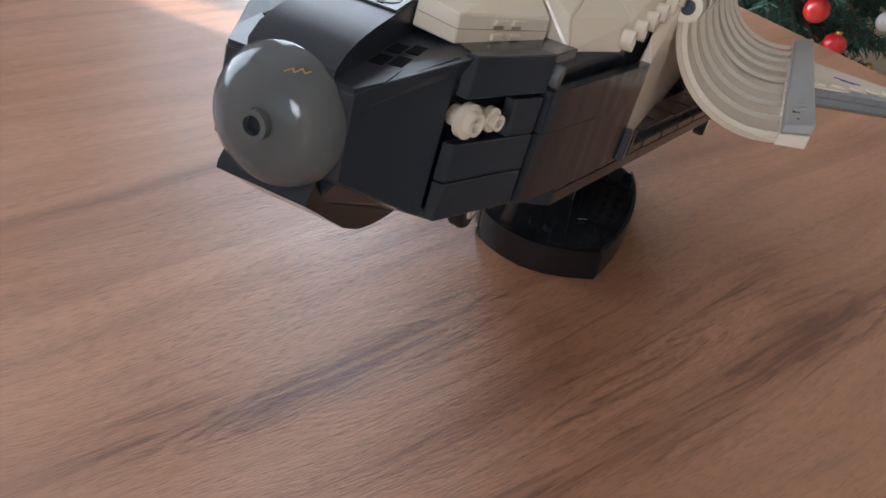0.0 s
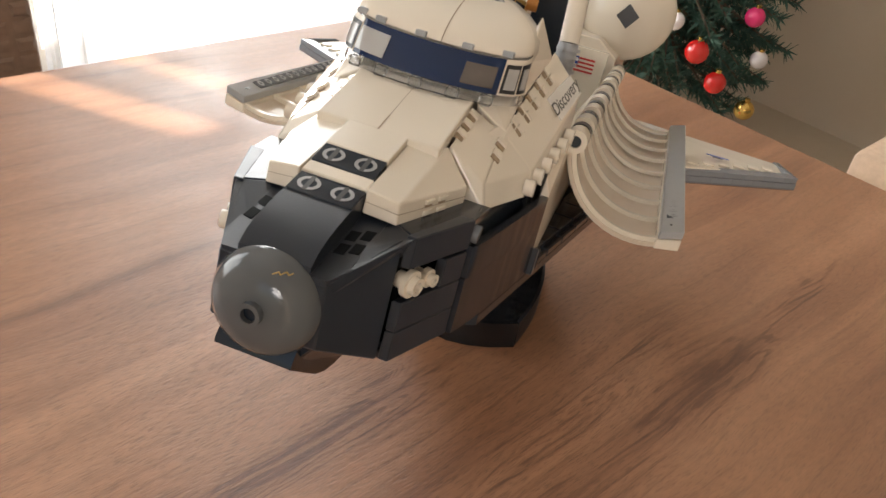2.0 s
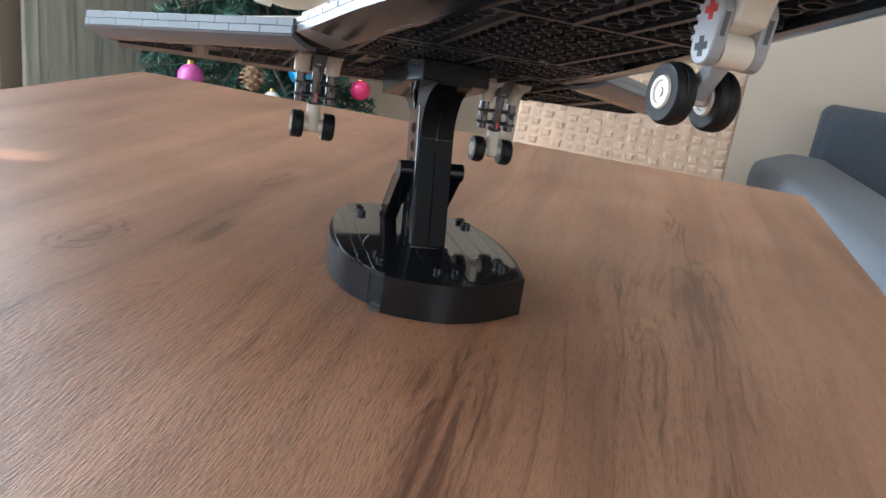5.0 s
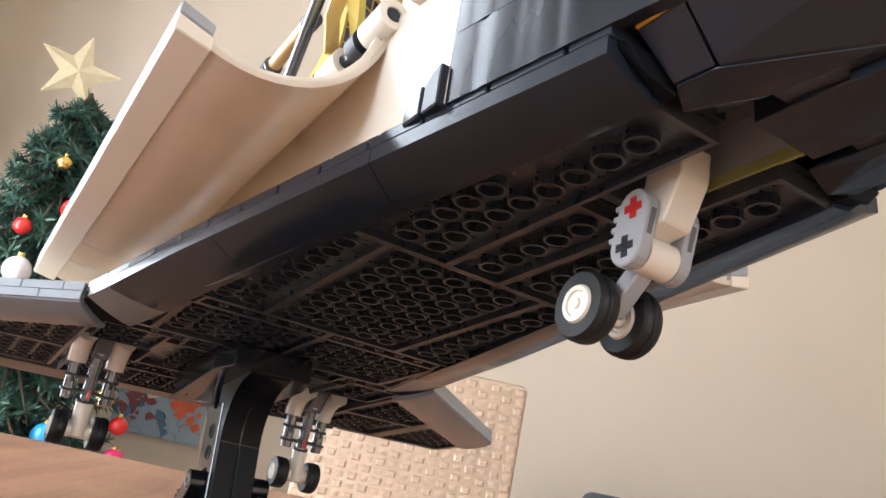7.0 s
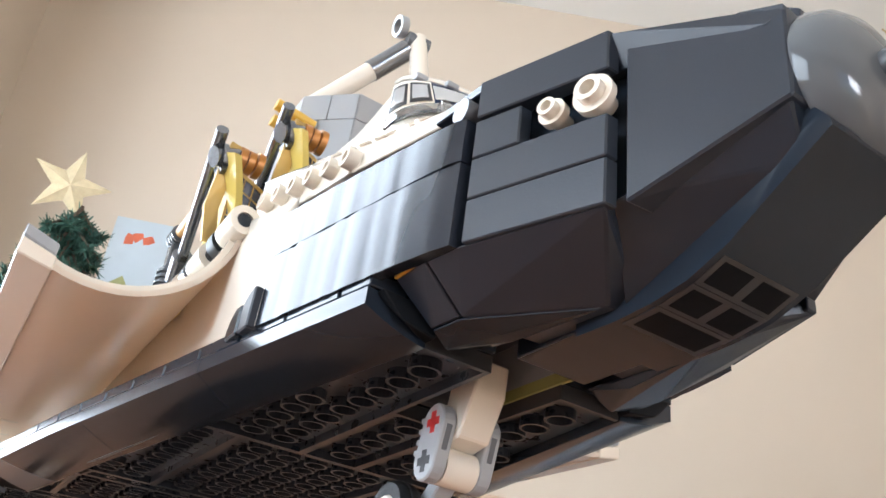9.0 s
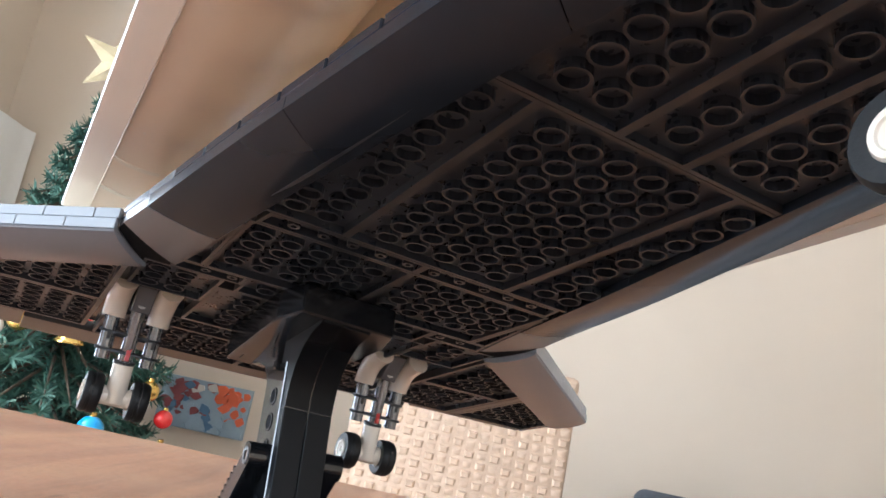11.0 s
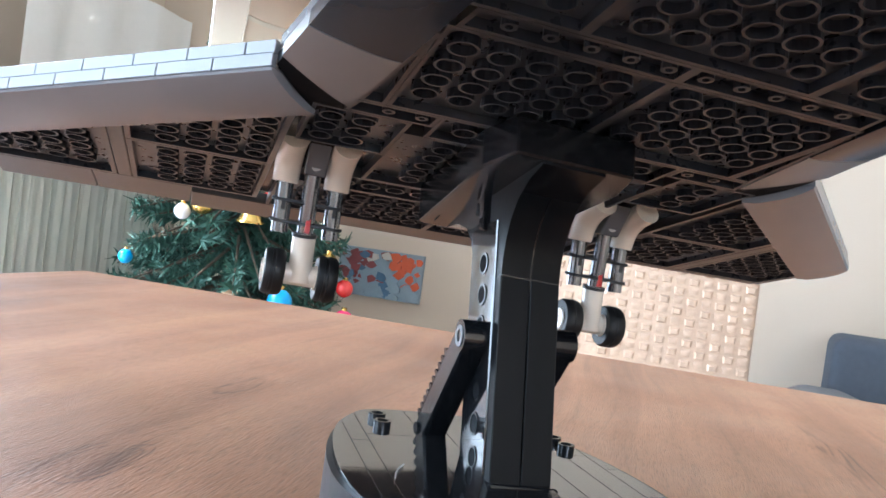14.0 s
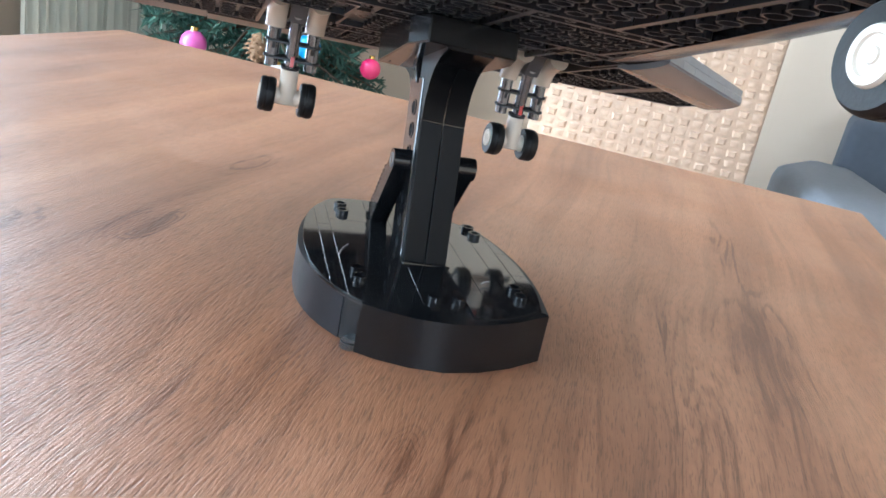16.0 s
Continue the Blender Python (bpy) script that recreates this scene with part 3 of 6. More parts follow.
# black side panels, stepped like shingles, in pairs
for side in (1, -1):
    def M(pts):
        return mirror(pts, side)
    for z0, z1, y0, mat in ((1.0, 1.97, 3.72, SATIN), (2.0, 2.95, 3.72, SATIN), (2.98, 3.92, 5.5, SATIN), (4.03, 5.0, 3.72, SATIN)):
        x0 = 2.8 + 0.35 * (y0 - 3.72)
        P("side_panel", hull(M([(x0, y0, z0), (x0, y0, z1), (3.79, 6.54, z0), (3.79, 6.54, z1), (x0 - 0.3, y0, z0), (x0 - 0.3, y0, z1), (3.3, 6.54, z0), (3.3, 6.54, z1)]), 0.03), mat)
    P("panel_core", hull(M([(2.1, 3.6, 1.2), (2.1, 3.6, 4.75), (3.25, 6.9, 1.2), (3.25, 6.9, 4.8), (0.3, 3.9, 1.2), (0.3, 3.9, 4.75), (0.3, 7.4, 1.2), (0.3, 7.4, 5.0)]), 0), BLACK)
    for y, z, r in ((4.13, 3.5, 0.42), (4.98, 3.46, 0.3)):
        P("thruster_nozzle", lathe([(0, 0.0), (0, r * 0.62), (0.32, r * 0.62), (0.32, r), (0.5, r), (0.5, r * 0.66), (0.7, r * 0.66), (0.7, r * 0.4), (0.4, r * 0.36), (0.4, 0.0)], (side * (2.42 + (y - 4.05) * 0.3), y, z), (side, -0.3, 0), 24), WHITE, "white round thruster nozzle", True)
    # curved black flank panels
    def flank(z0, za, zb):
        secs = []
        ripple = random.Random(int(za * 100))
        for k in range(29):
            t = k / 28
            y = 6.72 + 6.68 * t
            x = 3.93 + 1.27 * (t ** 0.85) + ripple.uniform(-0.018, 0.018)
            hi = za + (zb - za) * t
            secs.append(M([(x, y, z0), (x, y, (z0 + hi) / 2), (x - 0.015, y, hi), (x - 0.3, y, hi), (x - 0.3, y, z0)]))
        P("flank_panel", loft(secs), FLANK, smooth=True)
    flank(0.98, 2.93, 2.98)
    flank(2.97, 4.06, 4.25)
    P("flank_core", hull(M([(3.6, 6.8, 1.1), (3.5, 6.8, 4.7), (4.8, 13.3, 1.2), (4.5, 13.3, 4.9), (1.06, 6.8, 1.1), (1.06, 6.8, 4.7), (1.06, 17, 1.3), (1.06, 17, 5.6), (4.5, 17, 1.2), (4.4, 17, 5.4)]), 0), BLACK)
    P("hinge_pin", rod(M([(3.45, 6.95, 4.42)])[0], M([(3.95, 6.95, 4.4)])[0], 0.3, seg=16), DARK, smooth=True)
    # lower nose: facets between the panels and the keel
    P("chin_facet", hull(M([(2.5, 3.9, 1.25), (1.5, 1.0, 2.35), (0.9, 1.3, 1.5), (1.1, 5.0, 0.15), (0.3, 1.3, 1.5), (0.3, 5.0, 0.15), (0.3, 3.9, 2.0), (0.3, 1.0, 2.35)]), 0.04), BLACK)
    P("chin_facet", hull(M([(2.75, 3.75, 1.0), (3.76, 6.66, 1.0), (3.9, 7.58, 0.98), (2.84, 7.74, 0.2), (1.3, 5.2, 0.15), (2.4, 3.9, 1.2), (0.4, 5.2, 0.2), (0.4, 7.7, 0.3), (0.4, 7, 2)]), 0.04), SATIN)
    P("chin_brick", hull(M([(3.92, 7.62, 1.0), (3.92, 8.72, 1.0), (2.95, 8.68, 0.2), (2.87, 7.78, 0.2), (3.4, 7.62, 1.3), (3.4, 8.72, 1.3), (2.4, 8.68, 0.6), (2.4, 7.78, 0.6)]), 0.03), SATIN)
    P("chin_facet", hull(M([(2.84, 7.76, 0.17), (2.93, 8.66, 0.17), (2.35, 9.0, 0.03), (1.6, 7.6, 0.06), (1.3, 5.25, 0.13), (2.5, 8.6, 0.9), (1.6, 7.0, 0.9), (1.5, 8.9, 0.3)]), 0.03), BLACK)
    P("amber_plate", hull(M([(3.72, 7.62, 1.02), (3.97, 7.62, 1.02), (3.97, 8.74, 1.02), (3.72, 8.74, 1.02), (3.72, 7.62, 1.12), (3.95, 7.62, 1.12), (3.95, 8.74, 1.12), (3.72, 8.74, 1.12)]), 0.02), AMBER)
    # near-black filler paints the shade in the gap before the chine
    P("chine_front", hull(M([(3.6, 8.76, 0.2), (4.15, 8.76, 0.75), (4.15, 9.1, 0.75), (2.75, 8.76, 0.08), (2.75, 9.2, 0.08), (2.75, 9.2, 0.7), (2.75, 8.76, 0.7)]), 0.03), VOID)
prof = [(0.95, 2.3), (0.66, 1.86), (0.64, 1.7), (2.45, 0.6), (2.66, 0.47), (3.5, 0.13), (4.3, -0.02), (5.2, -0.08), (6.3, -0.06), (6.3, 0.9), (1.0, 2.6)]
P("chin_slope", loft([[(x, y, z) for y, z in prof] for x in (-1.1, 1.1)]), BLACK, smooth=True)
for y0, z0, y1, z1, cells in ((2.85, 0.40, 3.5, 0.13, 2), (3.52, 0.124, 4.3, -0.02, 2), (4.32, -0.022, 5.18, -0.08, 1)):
    P("chin_frame", hull([(x, y, z + d) for x in (-0.95, 0.95) for y, z in ((y0, z0), (y1, z1)) for d in (-0.014, 0.1)], 0), RIM, "edge of the underside frame, lightened for light off the table")
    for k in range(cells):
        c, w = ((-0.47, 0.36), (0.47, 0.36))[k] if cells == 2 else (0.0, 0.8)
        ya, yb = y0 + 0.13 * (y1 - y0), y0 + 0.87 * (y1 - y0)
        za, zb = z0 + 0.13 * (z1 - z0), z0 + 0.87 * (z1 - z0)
        # dark plate paints the shade inside each frame cell
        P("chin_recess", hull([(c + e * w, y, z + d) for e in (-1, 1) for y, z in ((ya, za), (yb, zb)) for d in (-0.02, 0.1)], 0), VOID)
P("nose_core", hull([(x * k, y, z) for k in (-1, 1) for x, y, z in ((1.2, 1.2, 2.4), (1.2, 1.2, 4.1), (2.2, 4, 1.3), (2.2, 4, 4.7))], 0), BLACK)
P("gear_bay", box(-1.04, 1.04, 8.4, 13.3, 1.95, 4.9, 0), DARK)
P("bay_front", box(-0.9, 1.04, 6.4, 8.45, 0.16, 1.94, 0.03), BLACK)
P("bay_back", box(-1.04, 1.04, 13.0, 13.3, 0.42, 1.94, 0), DARK)
P("bay_wall", box(0.99, 1.055, 8.47, 12.98, 0.70, 1.94, 0), LIGHT)
P("olive_plate", box(0.95, 1.055, 8.47, 12.4, 0.36, 0.69, 0.02), OLIVE)

# belly plates
for side in (1, -1):
    def M2(pts):
        return [(p[0] * side, p[1]) for p in pts]
    underside_plate(shuttle, M2([(1.0, 9.2), (3.0, 9.2), (4.45, 19.4), (1.0, 19.4)]), 0, (0.0, 0.4))
    underside_plate(shuttle, M2([(3.0, 19.42), (4.6, 19.42), (5.95, 29.4), (3.0, 29.4)]), 0, (0.0, 0.4))
    underside_plate(shuttle, M2([(0.0, 29.42), (5.4, 29.42), (5.55, 30.4), (0.0, 30.4)]), 0, (0.5, 0.9), True)
    underside_plate(shuttle, M2([(0.0, 30.42), (5.7, 30.42), (5.7, 35.8), (0.0, 35.8)]), 0, (0.0, 0.4))
    underside_plate(shuttle, M2([(5.72, 30.9), (5.8, 30.9), (6.5, 35.8), (5.72, 35.8)]), 0, (0.7, 0.4))
    underside_plate(shuttle, M2([(0.0, 35.82), (4.0, 35.82), (4.0, 37.8), (0.0, 37.8)]), 0, (0.0, 0.8))
    underside_plate(shuttle, M2([(4.02, 35.82), (6.5, 35.82), (6.7, 36.8), (4.02, 36.8)]), 0, (0.5, 0.3), True)
    underside_plate(shuttle, M2([(0.0, 37.82), (4.6, 37.82), (4.6, 43.8), (0.0, 43.8)]), 0, (0.0, 0.8))
    underside_plate(shuttle, M2([(0.0, 43.82), (7.4, 43.82), (7.4, 45.8), (0.0, 45.8)]), 0, (0.0, 0.8))
    underside_plate(shuttle, M2([(0.0, 45.82), (7.4, 45.82), (7.4, 50.9), (0.0, 50.9)]), 0, (0.0, 0.8))
    underside_plate(shuttle, M2([(7.9, 37.1), (8.6, 37.0), (13.0, 41.0), (13.0, 44.2), (7.9, 44.2)]), 0, (0.4, 0.2), wall=0.2)
    underside_plate(shuttle, M2([(7.9, 44.24), (13.0, 44.24), (13.0, 50.0), (7.9, 50.0)]), 0, (0.4, 0.1), wall=0.2)
    underside_plate(shuttle, M2([(13.6, 41.55), (18.5, 45.9), (18.5, 50.0), (13.6, 50.0)]), 0, (0.3, 0.4), wall=0.2)
    for x0, x1 in ((5.4, 10.6), (10.63, 14.6), (14.63, 18.5)):
        y1 = 50.5 if side > 0 else (53.9 if x0 < 6 else 53.2)
        P("elevon_strip", hull(mirror([(x, y, z) for x in (x0, x1) for y, z in ((50.98 if x0 < 6 else 50.03, 0.0), (50.98 if x0 < 6 else 50.03, 0.5), (max(y1, 51.1), 0.0), (max(y1, 51.1), 0.35))] if x0 < 6 else [(x, y, z) for x in (x0, x1) for y, z in ((50.03, 0.0), (50.03, 0.5), (y1, 0.0), (y1, 0.35))], side), 0.04), RIM)
    P("wing_strip", box(13.03 * side, 13.57 * side, 41.4, 50.0, -0.005, 0.4, 0.03), RIM)
    # wing body and white top
    P("wing_top", hull(mirror([(5.0, 33.0, 0.45), (9.2, 36.0, 0.45), (19.0, 44.6, 0.45), (19.0, 50.3, 0.45), (5.0, 50.6, 0.45), (5.0, 33.0, 1.5), (9.2, 36.3, 1.3), (18.8, 45.0, 0.95), (18.8, 50.2, 0.75), (5.0, 50.6, 1.2)], side), 0.05), WHITE)
    # leading edge: smooth lower slope and two rows of thin plates on top
    a, b = Vector((8.95, 35.62, 0)), Vector((19.75, 45.1, 0))
    n = Vector((b.y - a.y, -(b.x - a.x), 0)).normalized()
    secs = []
    for p in (a, b):
        q = p - n * 0.02
        secs.append(mirror([tuple(p + n * k + Vector((0, 0, z))) for k, z in ((0, 0.32), (-0.03, 0.24), (-0.4, 0.06), (-1.0, -0.1), (-1.8, -0.21), (-2.3, -0.16), (-2.3, 0.32))], side))
    P("leading_edge_slope", loft(secs), EDGE, smooth=True)
    L = (b - a).length
    d = (b - a).normalized()
    for row in (0, 1):
        s0 = 0.0
        k = 0
        while s0 < L - 0.05:
            s1 = min(L, s0 + (2.0 if (k or not row) else 1.0))
            pts = []
            for s in (s0 + 0.01, s1 - 0.01):
                for off in (0.02, -1.0):
                    for z in (0.34 + 0.41 * row, 0.73 + 0.41 * row):
                        pts.append(tuple(a + d * s + n * (off - 0.05 * row) + Vector((0, 0, z))))
            P("edge_plate", hull(mirror(pts, side), 0.02), EDGEPLATE)
            s0, k = s1, k + 1
    for i in range(9):
        p = a + d * (0.9 + i * 1.45) - n * 1.35
        P("wing_stud_tile", box((p.x - 0.4) * side, (p.x + 0.4) * side, p.y - 0.3, p.y + 0.5, 1.14, 1.3, 0.06), WHITE)
    P("wing_tip", hull(mirror([(19.72, 45.1, 0.3), (19.7, 45.1, 1.14), (18.7, 46.3, 0.05), (18.7, 50.4, 0.0), (18.95, 50.4, 0.9), (19.5, 46.5, 1.1), (18.53, 46.2, 0.0), (18.53, 50.4, 0.8)], side), 0.1), DARK)
    # chine: curved black side with a row of tiles along its top
    def chine_row(t, ti, lift=0.0):
        o = Vector((4.2, 7.9, 0)).lerp(Vector((8.85, 35.3, 0)), t)
        i = Vector((2.75, 8.9, 0)).lerp(Vector((6.65, 36.75, 0)), ti)
        row = []
        for j in range(10):
            g = j / 9
            p = i.lerp(o, g)
            row.append((p.x - lift * g, p.y, 0.42 * g ** 1.6 - 0.04 + lift))
        return row + [(o.x - lift, o.y, 0.78), (i.x + 0.1, i.y, 0.78)]
    def chine(t0, t1, mat, name, skew0=0.0, skew1=0.0):
        secs = []
        for k in range(9):
            t = t0 + (t1 - t0) * k / 8
            secs.append(mirror(chine_row(t, t + skew0 + (skew1 - skew0) * k / 8), side))
        P(name, loft(secs), mat, smooth=True)
    chine(0.04, 0.30, BLACK, "chine_slope", -0.032, 0.0)
    chine(0.301, 0.6, BLACK, "chine_slope")
    chine(0.601, 0.908, BLACK, "chine_slope", 0.0, -0.052)
    chine(0.910, 0.985, MIDGREY, "chine_end", -0.052, 0.005)
    # recessed ring between the chine and the leading edge
    ring = [tuple(a - n * (2.3 * (1 - j / 9)) + Vector((0, 0, -0.1 + 0.42 * (j / 9) ** 1.7 + 0.1))) for j in range(10)]
    ring = [(x - 0.12 * j / 9, y, z) for j, (x, y, z) in enumerate(ring)]
    ring += [(a.x - 0.12, a.y, 0.78), (a.x - n.x * 2.3, a.y - n.y * 2.3, 0.78)]
    # its depth of shade is put into the near-black colour
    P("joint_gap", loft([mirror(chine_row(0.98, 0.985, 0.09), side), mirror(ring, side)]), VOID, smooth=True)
    for k in range(13):
        t0, t1 = max(0.036, k / 13), (k + 1) / 13
        q = [Vector((4.2, 7.9, 0)).lerp(Vector((8.85, 35.3, 0)), t) for t in (t0 + 0.002, t1 - 0.002)]
        P("chine_tile", hull(mirror([(p.x + dx, p.y, z) for p in q for dx in (0.0, -0.9) for z in (0.8, 1.12)], side), 0.03), BLACK if t1 < 0.9 else DARK)
        if k > 2:
            P("chine_tile", hull(mirror([(p.x + dx, p.y, z) for p in q for dx in (-0.25, -1.3) for z in (1.13, 1.42)], side), 0.03), BLACK)
    # white fuselage side and inner bay wall
    P("fuselage_side", hull(mirror([(5.22, 13.42, 1.0), (5.18, 13.42, 4.3), (4.9, 13.42, 5.0), (4.6, 13.42, 1.0), (5.2, 17.2, 1.0), (5.1, 17.2, 5.9), (4.75, 17.0, 6.1), (4.5, 17.2, 1.0), (5.05, 40.0, 1.0), (5.0, 40.0, 5.0), (4.6, 40.0, 5.0), (4.6, 40, 1.0), (4.6, 17.2, 6.1), (4.9, 19.0, 5.2), (4.6, 19.0, 5.2)], side), 0.04), WHITE)
    P("tail_side", hull(mirror([(5.05, 40.0, 0.9), (4.9, 40.0, 6.5), (3.5, 40.0, 7.5), (5.2, 50.0, 0.9), (5.1, 50.0, 7.0), (3.5, 50.0, 8.0), (0.2, 40, 7.5), (0.2, 50, 8), (0.2, 40, 0.9), (0.2, 50, 0.9)], side), 0.08), WHITE)
    P("shoulder_block", hull(mirror([(x, y, z) for x in (5.0, 5.42) for y, z in ((13.45, 0.95), (14.13, 0.95), (13.45, 2.1), (13.8, 2.0), (14.13, 1.75))], side), 0.04), SATIN)
    P("shoulder_block", hull(mirror([(x, y, z) for x in (5.0, 5.46) for y, z in ((14.16, 0.95), (14.95, 0.95), (14.16, 1.78), (14.45, 1.8), (14.75, 1.62), (14.95, 1.25))], side), 0.05), BLACK)
for side in (1, -1):
    P("wing_sheet", hull(mirror([(4.5, 33.2, 0.41), (9.0, 36.0, 0.41), (18.5, 44.9, 0.41), (18.5, 50.1, 0.41), (4.5, 50.3, 0.41), (4.5, 33.2, 0.449), (9.0, 36.0, 0.449), (18.5, 44.9, 0.449), (18.5, 50.1, 0.449), (4.5, 50.3, 0.449)], side), 0), BLACK)
    underside_plate(shuttle, [(p[0] * side, p[1]) for p in ((4.62, 36.82), (7.58, 36.82), (7.58, 40.4), (4.62, 40.4))], 0, (0.1, 0.6))
P("belly_plate", box(-3.0, 3.0, 13.35, 50.8, 0.41, 0.9, 0.0), BLACK)
P("body_flap", hull([(x, y, z) for x in (-5.2, 5.2) for y, z in ((50.95, 0.02), (50.95, 0.6), (53.0, 0.05), (53.0, 0.4))], 0.04), RIM)
for k in (1, -1):
    P("belly_plate", box(1.06 * k, 3.0 * k, 9.0, 13.34, 0.41, 0.9, 0.0), BLACK)
underside_plate(shuttle, [(-1.0, 13.4), (1.0, 13.4), (1.0, 19.4), (-1.0, 19.4)], 0, (0.0, 0.4))
underside_plate(shuttle, [(-3.0, 19.42), (3.0, 19.42), (3.0, 29.4), (-3.0, 29.4)], 0, (0.0, 0.4))
P("bay_floor", box(-4.5, 4.5, 17.2, 40, 1.0, 1.6, 0.05), LIGHT)
P("bay_bulkhead", box(-4.5, 4.5, 17.2, 17.8, 1.6, 6.8, 0.05), BLACK)
P("bay_bulkhead", box(-4.4, 4.4, 39.4, 40.0, 1.6, 6.8, 0.05), WHITE)

# cargo doors
for side in (1, -1):
    door = P("cargo_door", bmesh.new(), THINWHITE)
    def arc(y, r, t):
        """Across the open door at y: from the hinge at t 0 to the outer lip at t 1."""
        h, o = Vector((5.25, y, 5.3)), Vector((10.3, y, 2.75))
        chord = (o - h)
        L = chord.length
        half = radians(54)
        R = L / 2 / math.sin(half)
        mid = (h + o) / 2
        nrm = Vector((chord.z, 0, -chord.x)).normalized()
        if nrm.z < 0:
            nrm = -nrm
        c = mid + nrm * (R * math.cos(half))
        e1 = chord.normalized()
        a = -half + 2 * half * t
        return c + (e1 * math.sin(a) - nrm * math.cos(a)) * (R + r)
    secs = []
    ys = [17.45 + (41.0 - 17.45) * k / 6 for k in range(7)]
    for y in ys:
        row = [tuple(arc(y, 0.0, j / 14)) for j in range(15)] + [tuple(arc(y, 0.17, 1 - j / 14)) for j in range(15)]
        secs.append(mirror(row, side))
    old = door.data
    bm = loft(secs)
    for f in bm.faces:
        f.smooth = True
    bm.to_mesh(old)
    bm.free()
    old.set_sharp_from_angle(angle=radians(38))
    for k in range(9):
        y = 17.6 + k * 2.86
        row = []
        for y2 in (y, y + 0.28):
            row.append(mirror([tuple(arc(y2, 0.0, 0.02 + 0.94 * j / 14)) for j in range(15)] + [tuple(arc(y2, -0.2, 0.96 - 0.94 * j / 14)) for j in range(15)], side))
        part("rib", loft(row), WHITE, door, smooth=True)
    lip = part("lip", hull(mirror([(9.75, y, z) for y in (17.4, 41) for z in (2.3, 2.72)] + [(10.75, y, z) for y in (17.4, 41) for z in (2.5, 3.0)], side), 0.04), WHITE, door)
    bar = part("latch_bar", hull(mirror([(9.8, y, z) for y in (17.42, 41) for z in (2.75, 3.1)] + [(10.75, y, z) for y in (17.42, 41) for z in (3.05, 3.4)], side), 0.04), LIGHT, door, "grey latch bar along the door edge")
    part("latch_print", hull(mirror([(10.0, y, z) for y in (19.4, 40) for z in (3.1, 3.185)] + [(10.5, y, z) for y in (19.4, 40) for z in (3.25, 3.335)], side), 0), DARK, bar)
    bm = bmesh.new()
    for k in range(26):
        c = Vector((10.26 * side, 19.8 + k * 0.78, 3.262))
        add_rod(bm, c, c + Vector((-0.1 * side, 0, 0.3)).normalized() * 0.03, 0.2, seg=10, inner=0.1)
    part("latch_rivets", bm, LIGHT, bar)
    c = Vector((10.28 * side, 18.4, 3.21))
    part("latch_hole", rod(c, c + Vector((0, 0, 0.04)), 0.13, seg=12), PRINT, bar)
    # hinge: white cylinders with dark axle gaps
    for k in range(8):
        y = 17.0 + k * 3.05
        hg = P("hinge_cylinder", rod((5.3 * side, y, 5.75), (5.3 * side, y + 1.35, 5.72), 0.5, seg=20, inner=0.26), WHITE, smooth=True)
        part("axle", rod((5.3 * side, y + 0.06, 5.75), (5.3 * side, y + 3.0, 5.7), 0.24, seg=10), BLACK if k != 2 else BLUE, hg)
        part("collar", rod((5.3 * side, y + 1.7, 5.73), (5.3 * side, y + 2.3, 5.72), 0.48, seg=18), PRINT if k % 2 == 0 else DARK, hg, smooth=True)

# nose landing gear
NG = 0.08
gear = P("nose_gear_leg", hull([(NG + x, y, z) for x in (-0.47, 0.47) for y, z in ((10.65, 1.0), (11.7, 1.0), (10.72, 0.2), (11.25, -0.85), (11.95, -1.0), (12.1, -0.6))], 0.05), WHITE)
part("leg_cylinder", rod((NG - 0.46, 12.02, -1.42), (NG + 0.46, 12.02, -1.42), 0.47, seg=22), WHITE, gear, smooth=True)
for side in (1, -1):
    x0, x1 = NG + 0.47 * side, NG + 0.86 * side
    ends = ((11.8, -0.5), (12.03, -1.42))
    arm = P("liftarm", hull([(x, y + 0.48 * math.cos(g), z + 0.48 * math.sin(g)) for x in (x0, x1) for y, z in ends for g in [2 * math.pi * i / 18 for i in range(18)]], 0.04), LIGHT, "light grey liftarm with cross holes")
    for (y, z), mt in zip(ends, (RED if side < 0 else PRINT, PRINT)):
        bm = bmesh.new()
        for a, b in ((0.27, 0.1), (0.1, 0.27)):
            add_box(bm, x1 - 0.01, x1 + 0.01, y - a, y + a, z - b, z + b)
        part("cross_hole", bm, mt, arm)
    part("side_slot", hull([(x, y, z) for x in (x0 + 0.12 * side, x1 - 0.12 * side) for y, z in ((11.315, -0.6), (11.35, -0.6), (11.525, -1.35), (11.56, -1.35))], 0), DARK, arm)
    for k in range(4):
        y, z = 12.28 + 0.06 * k, -0.38 - 0.26 * k
        part("tooth", box(x0, x1, y - 0.08, y + 0.1, z - 0.07, z + 0.07, 0.02), LIGHT, arm)
P("nose_wheel_fork", hull([(NG + x, y, z) for x in (-0.26, 0.26) for y, z in ((12.0, -1.7), (12.45, -1.5), (13.1, -2.7), (13.5, -2.4))], 0.05), LIGHT)
P("wheel_axle", rod((NG - 0.8, 13.34, -2.57), (NG + 0.8, 13.34, -2.57), 0.22, seg=14), WHITE, smooth=True)


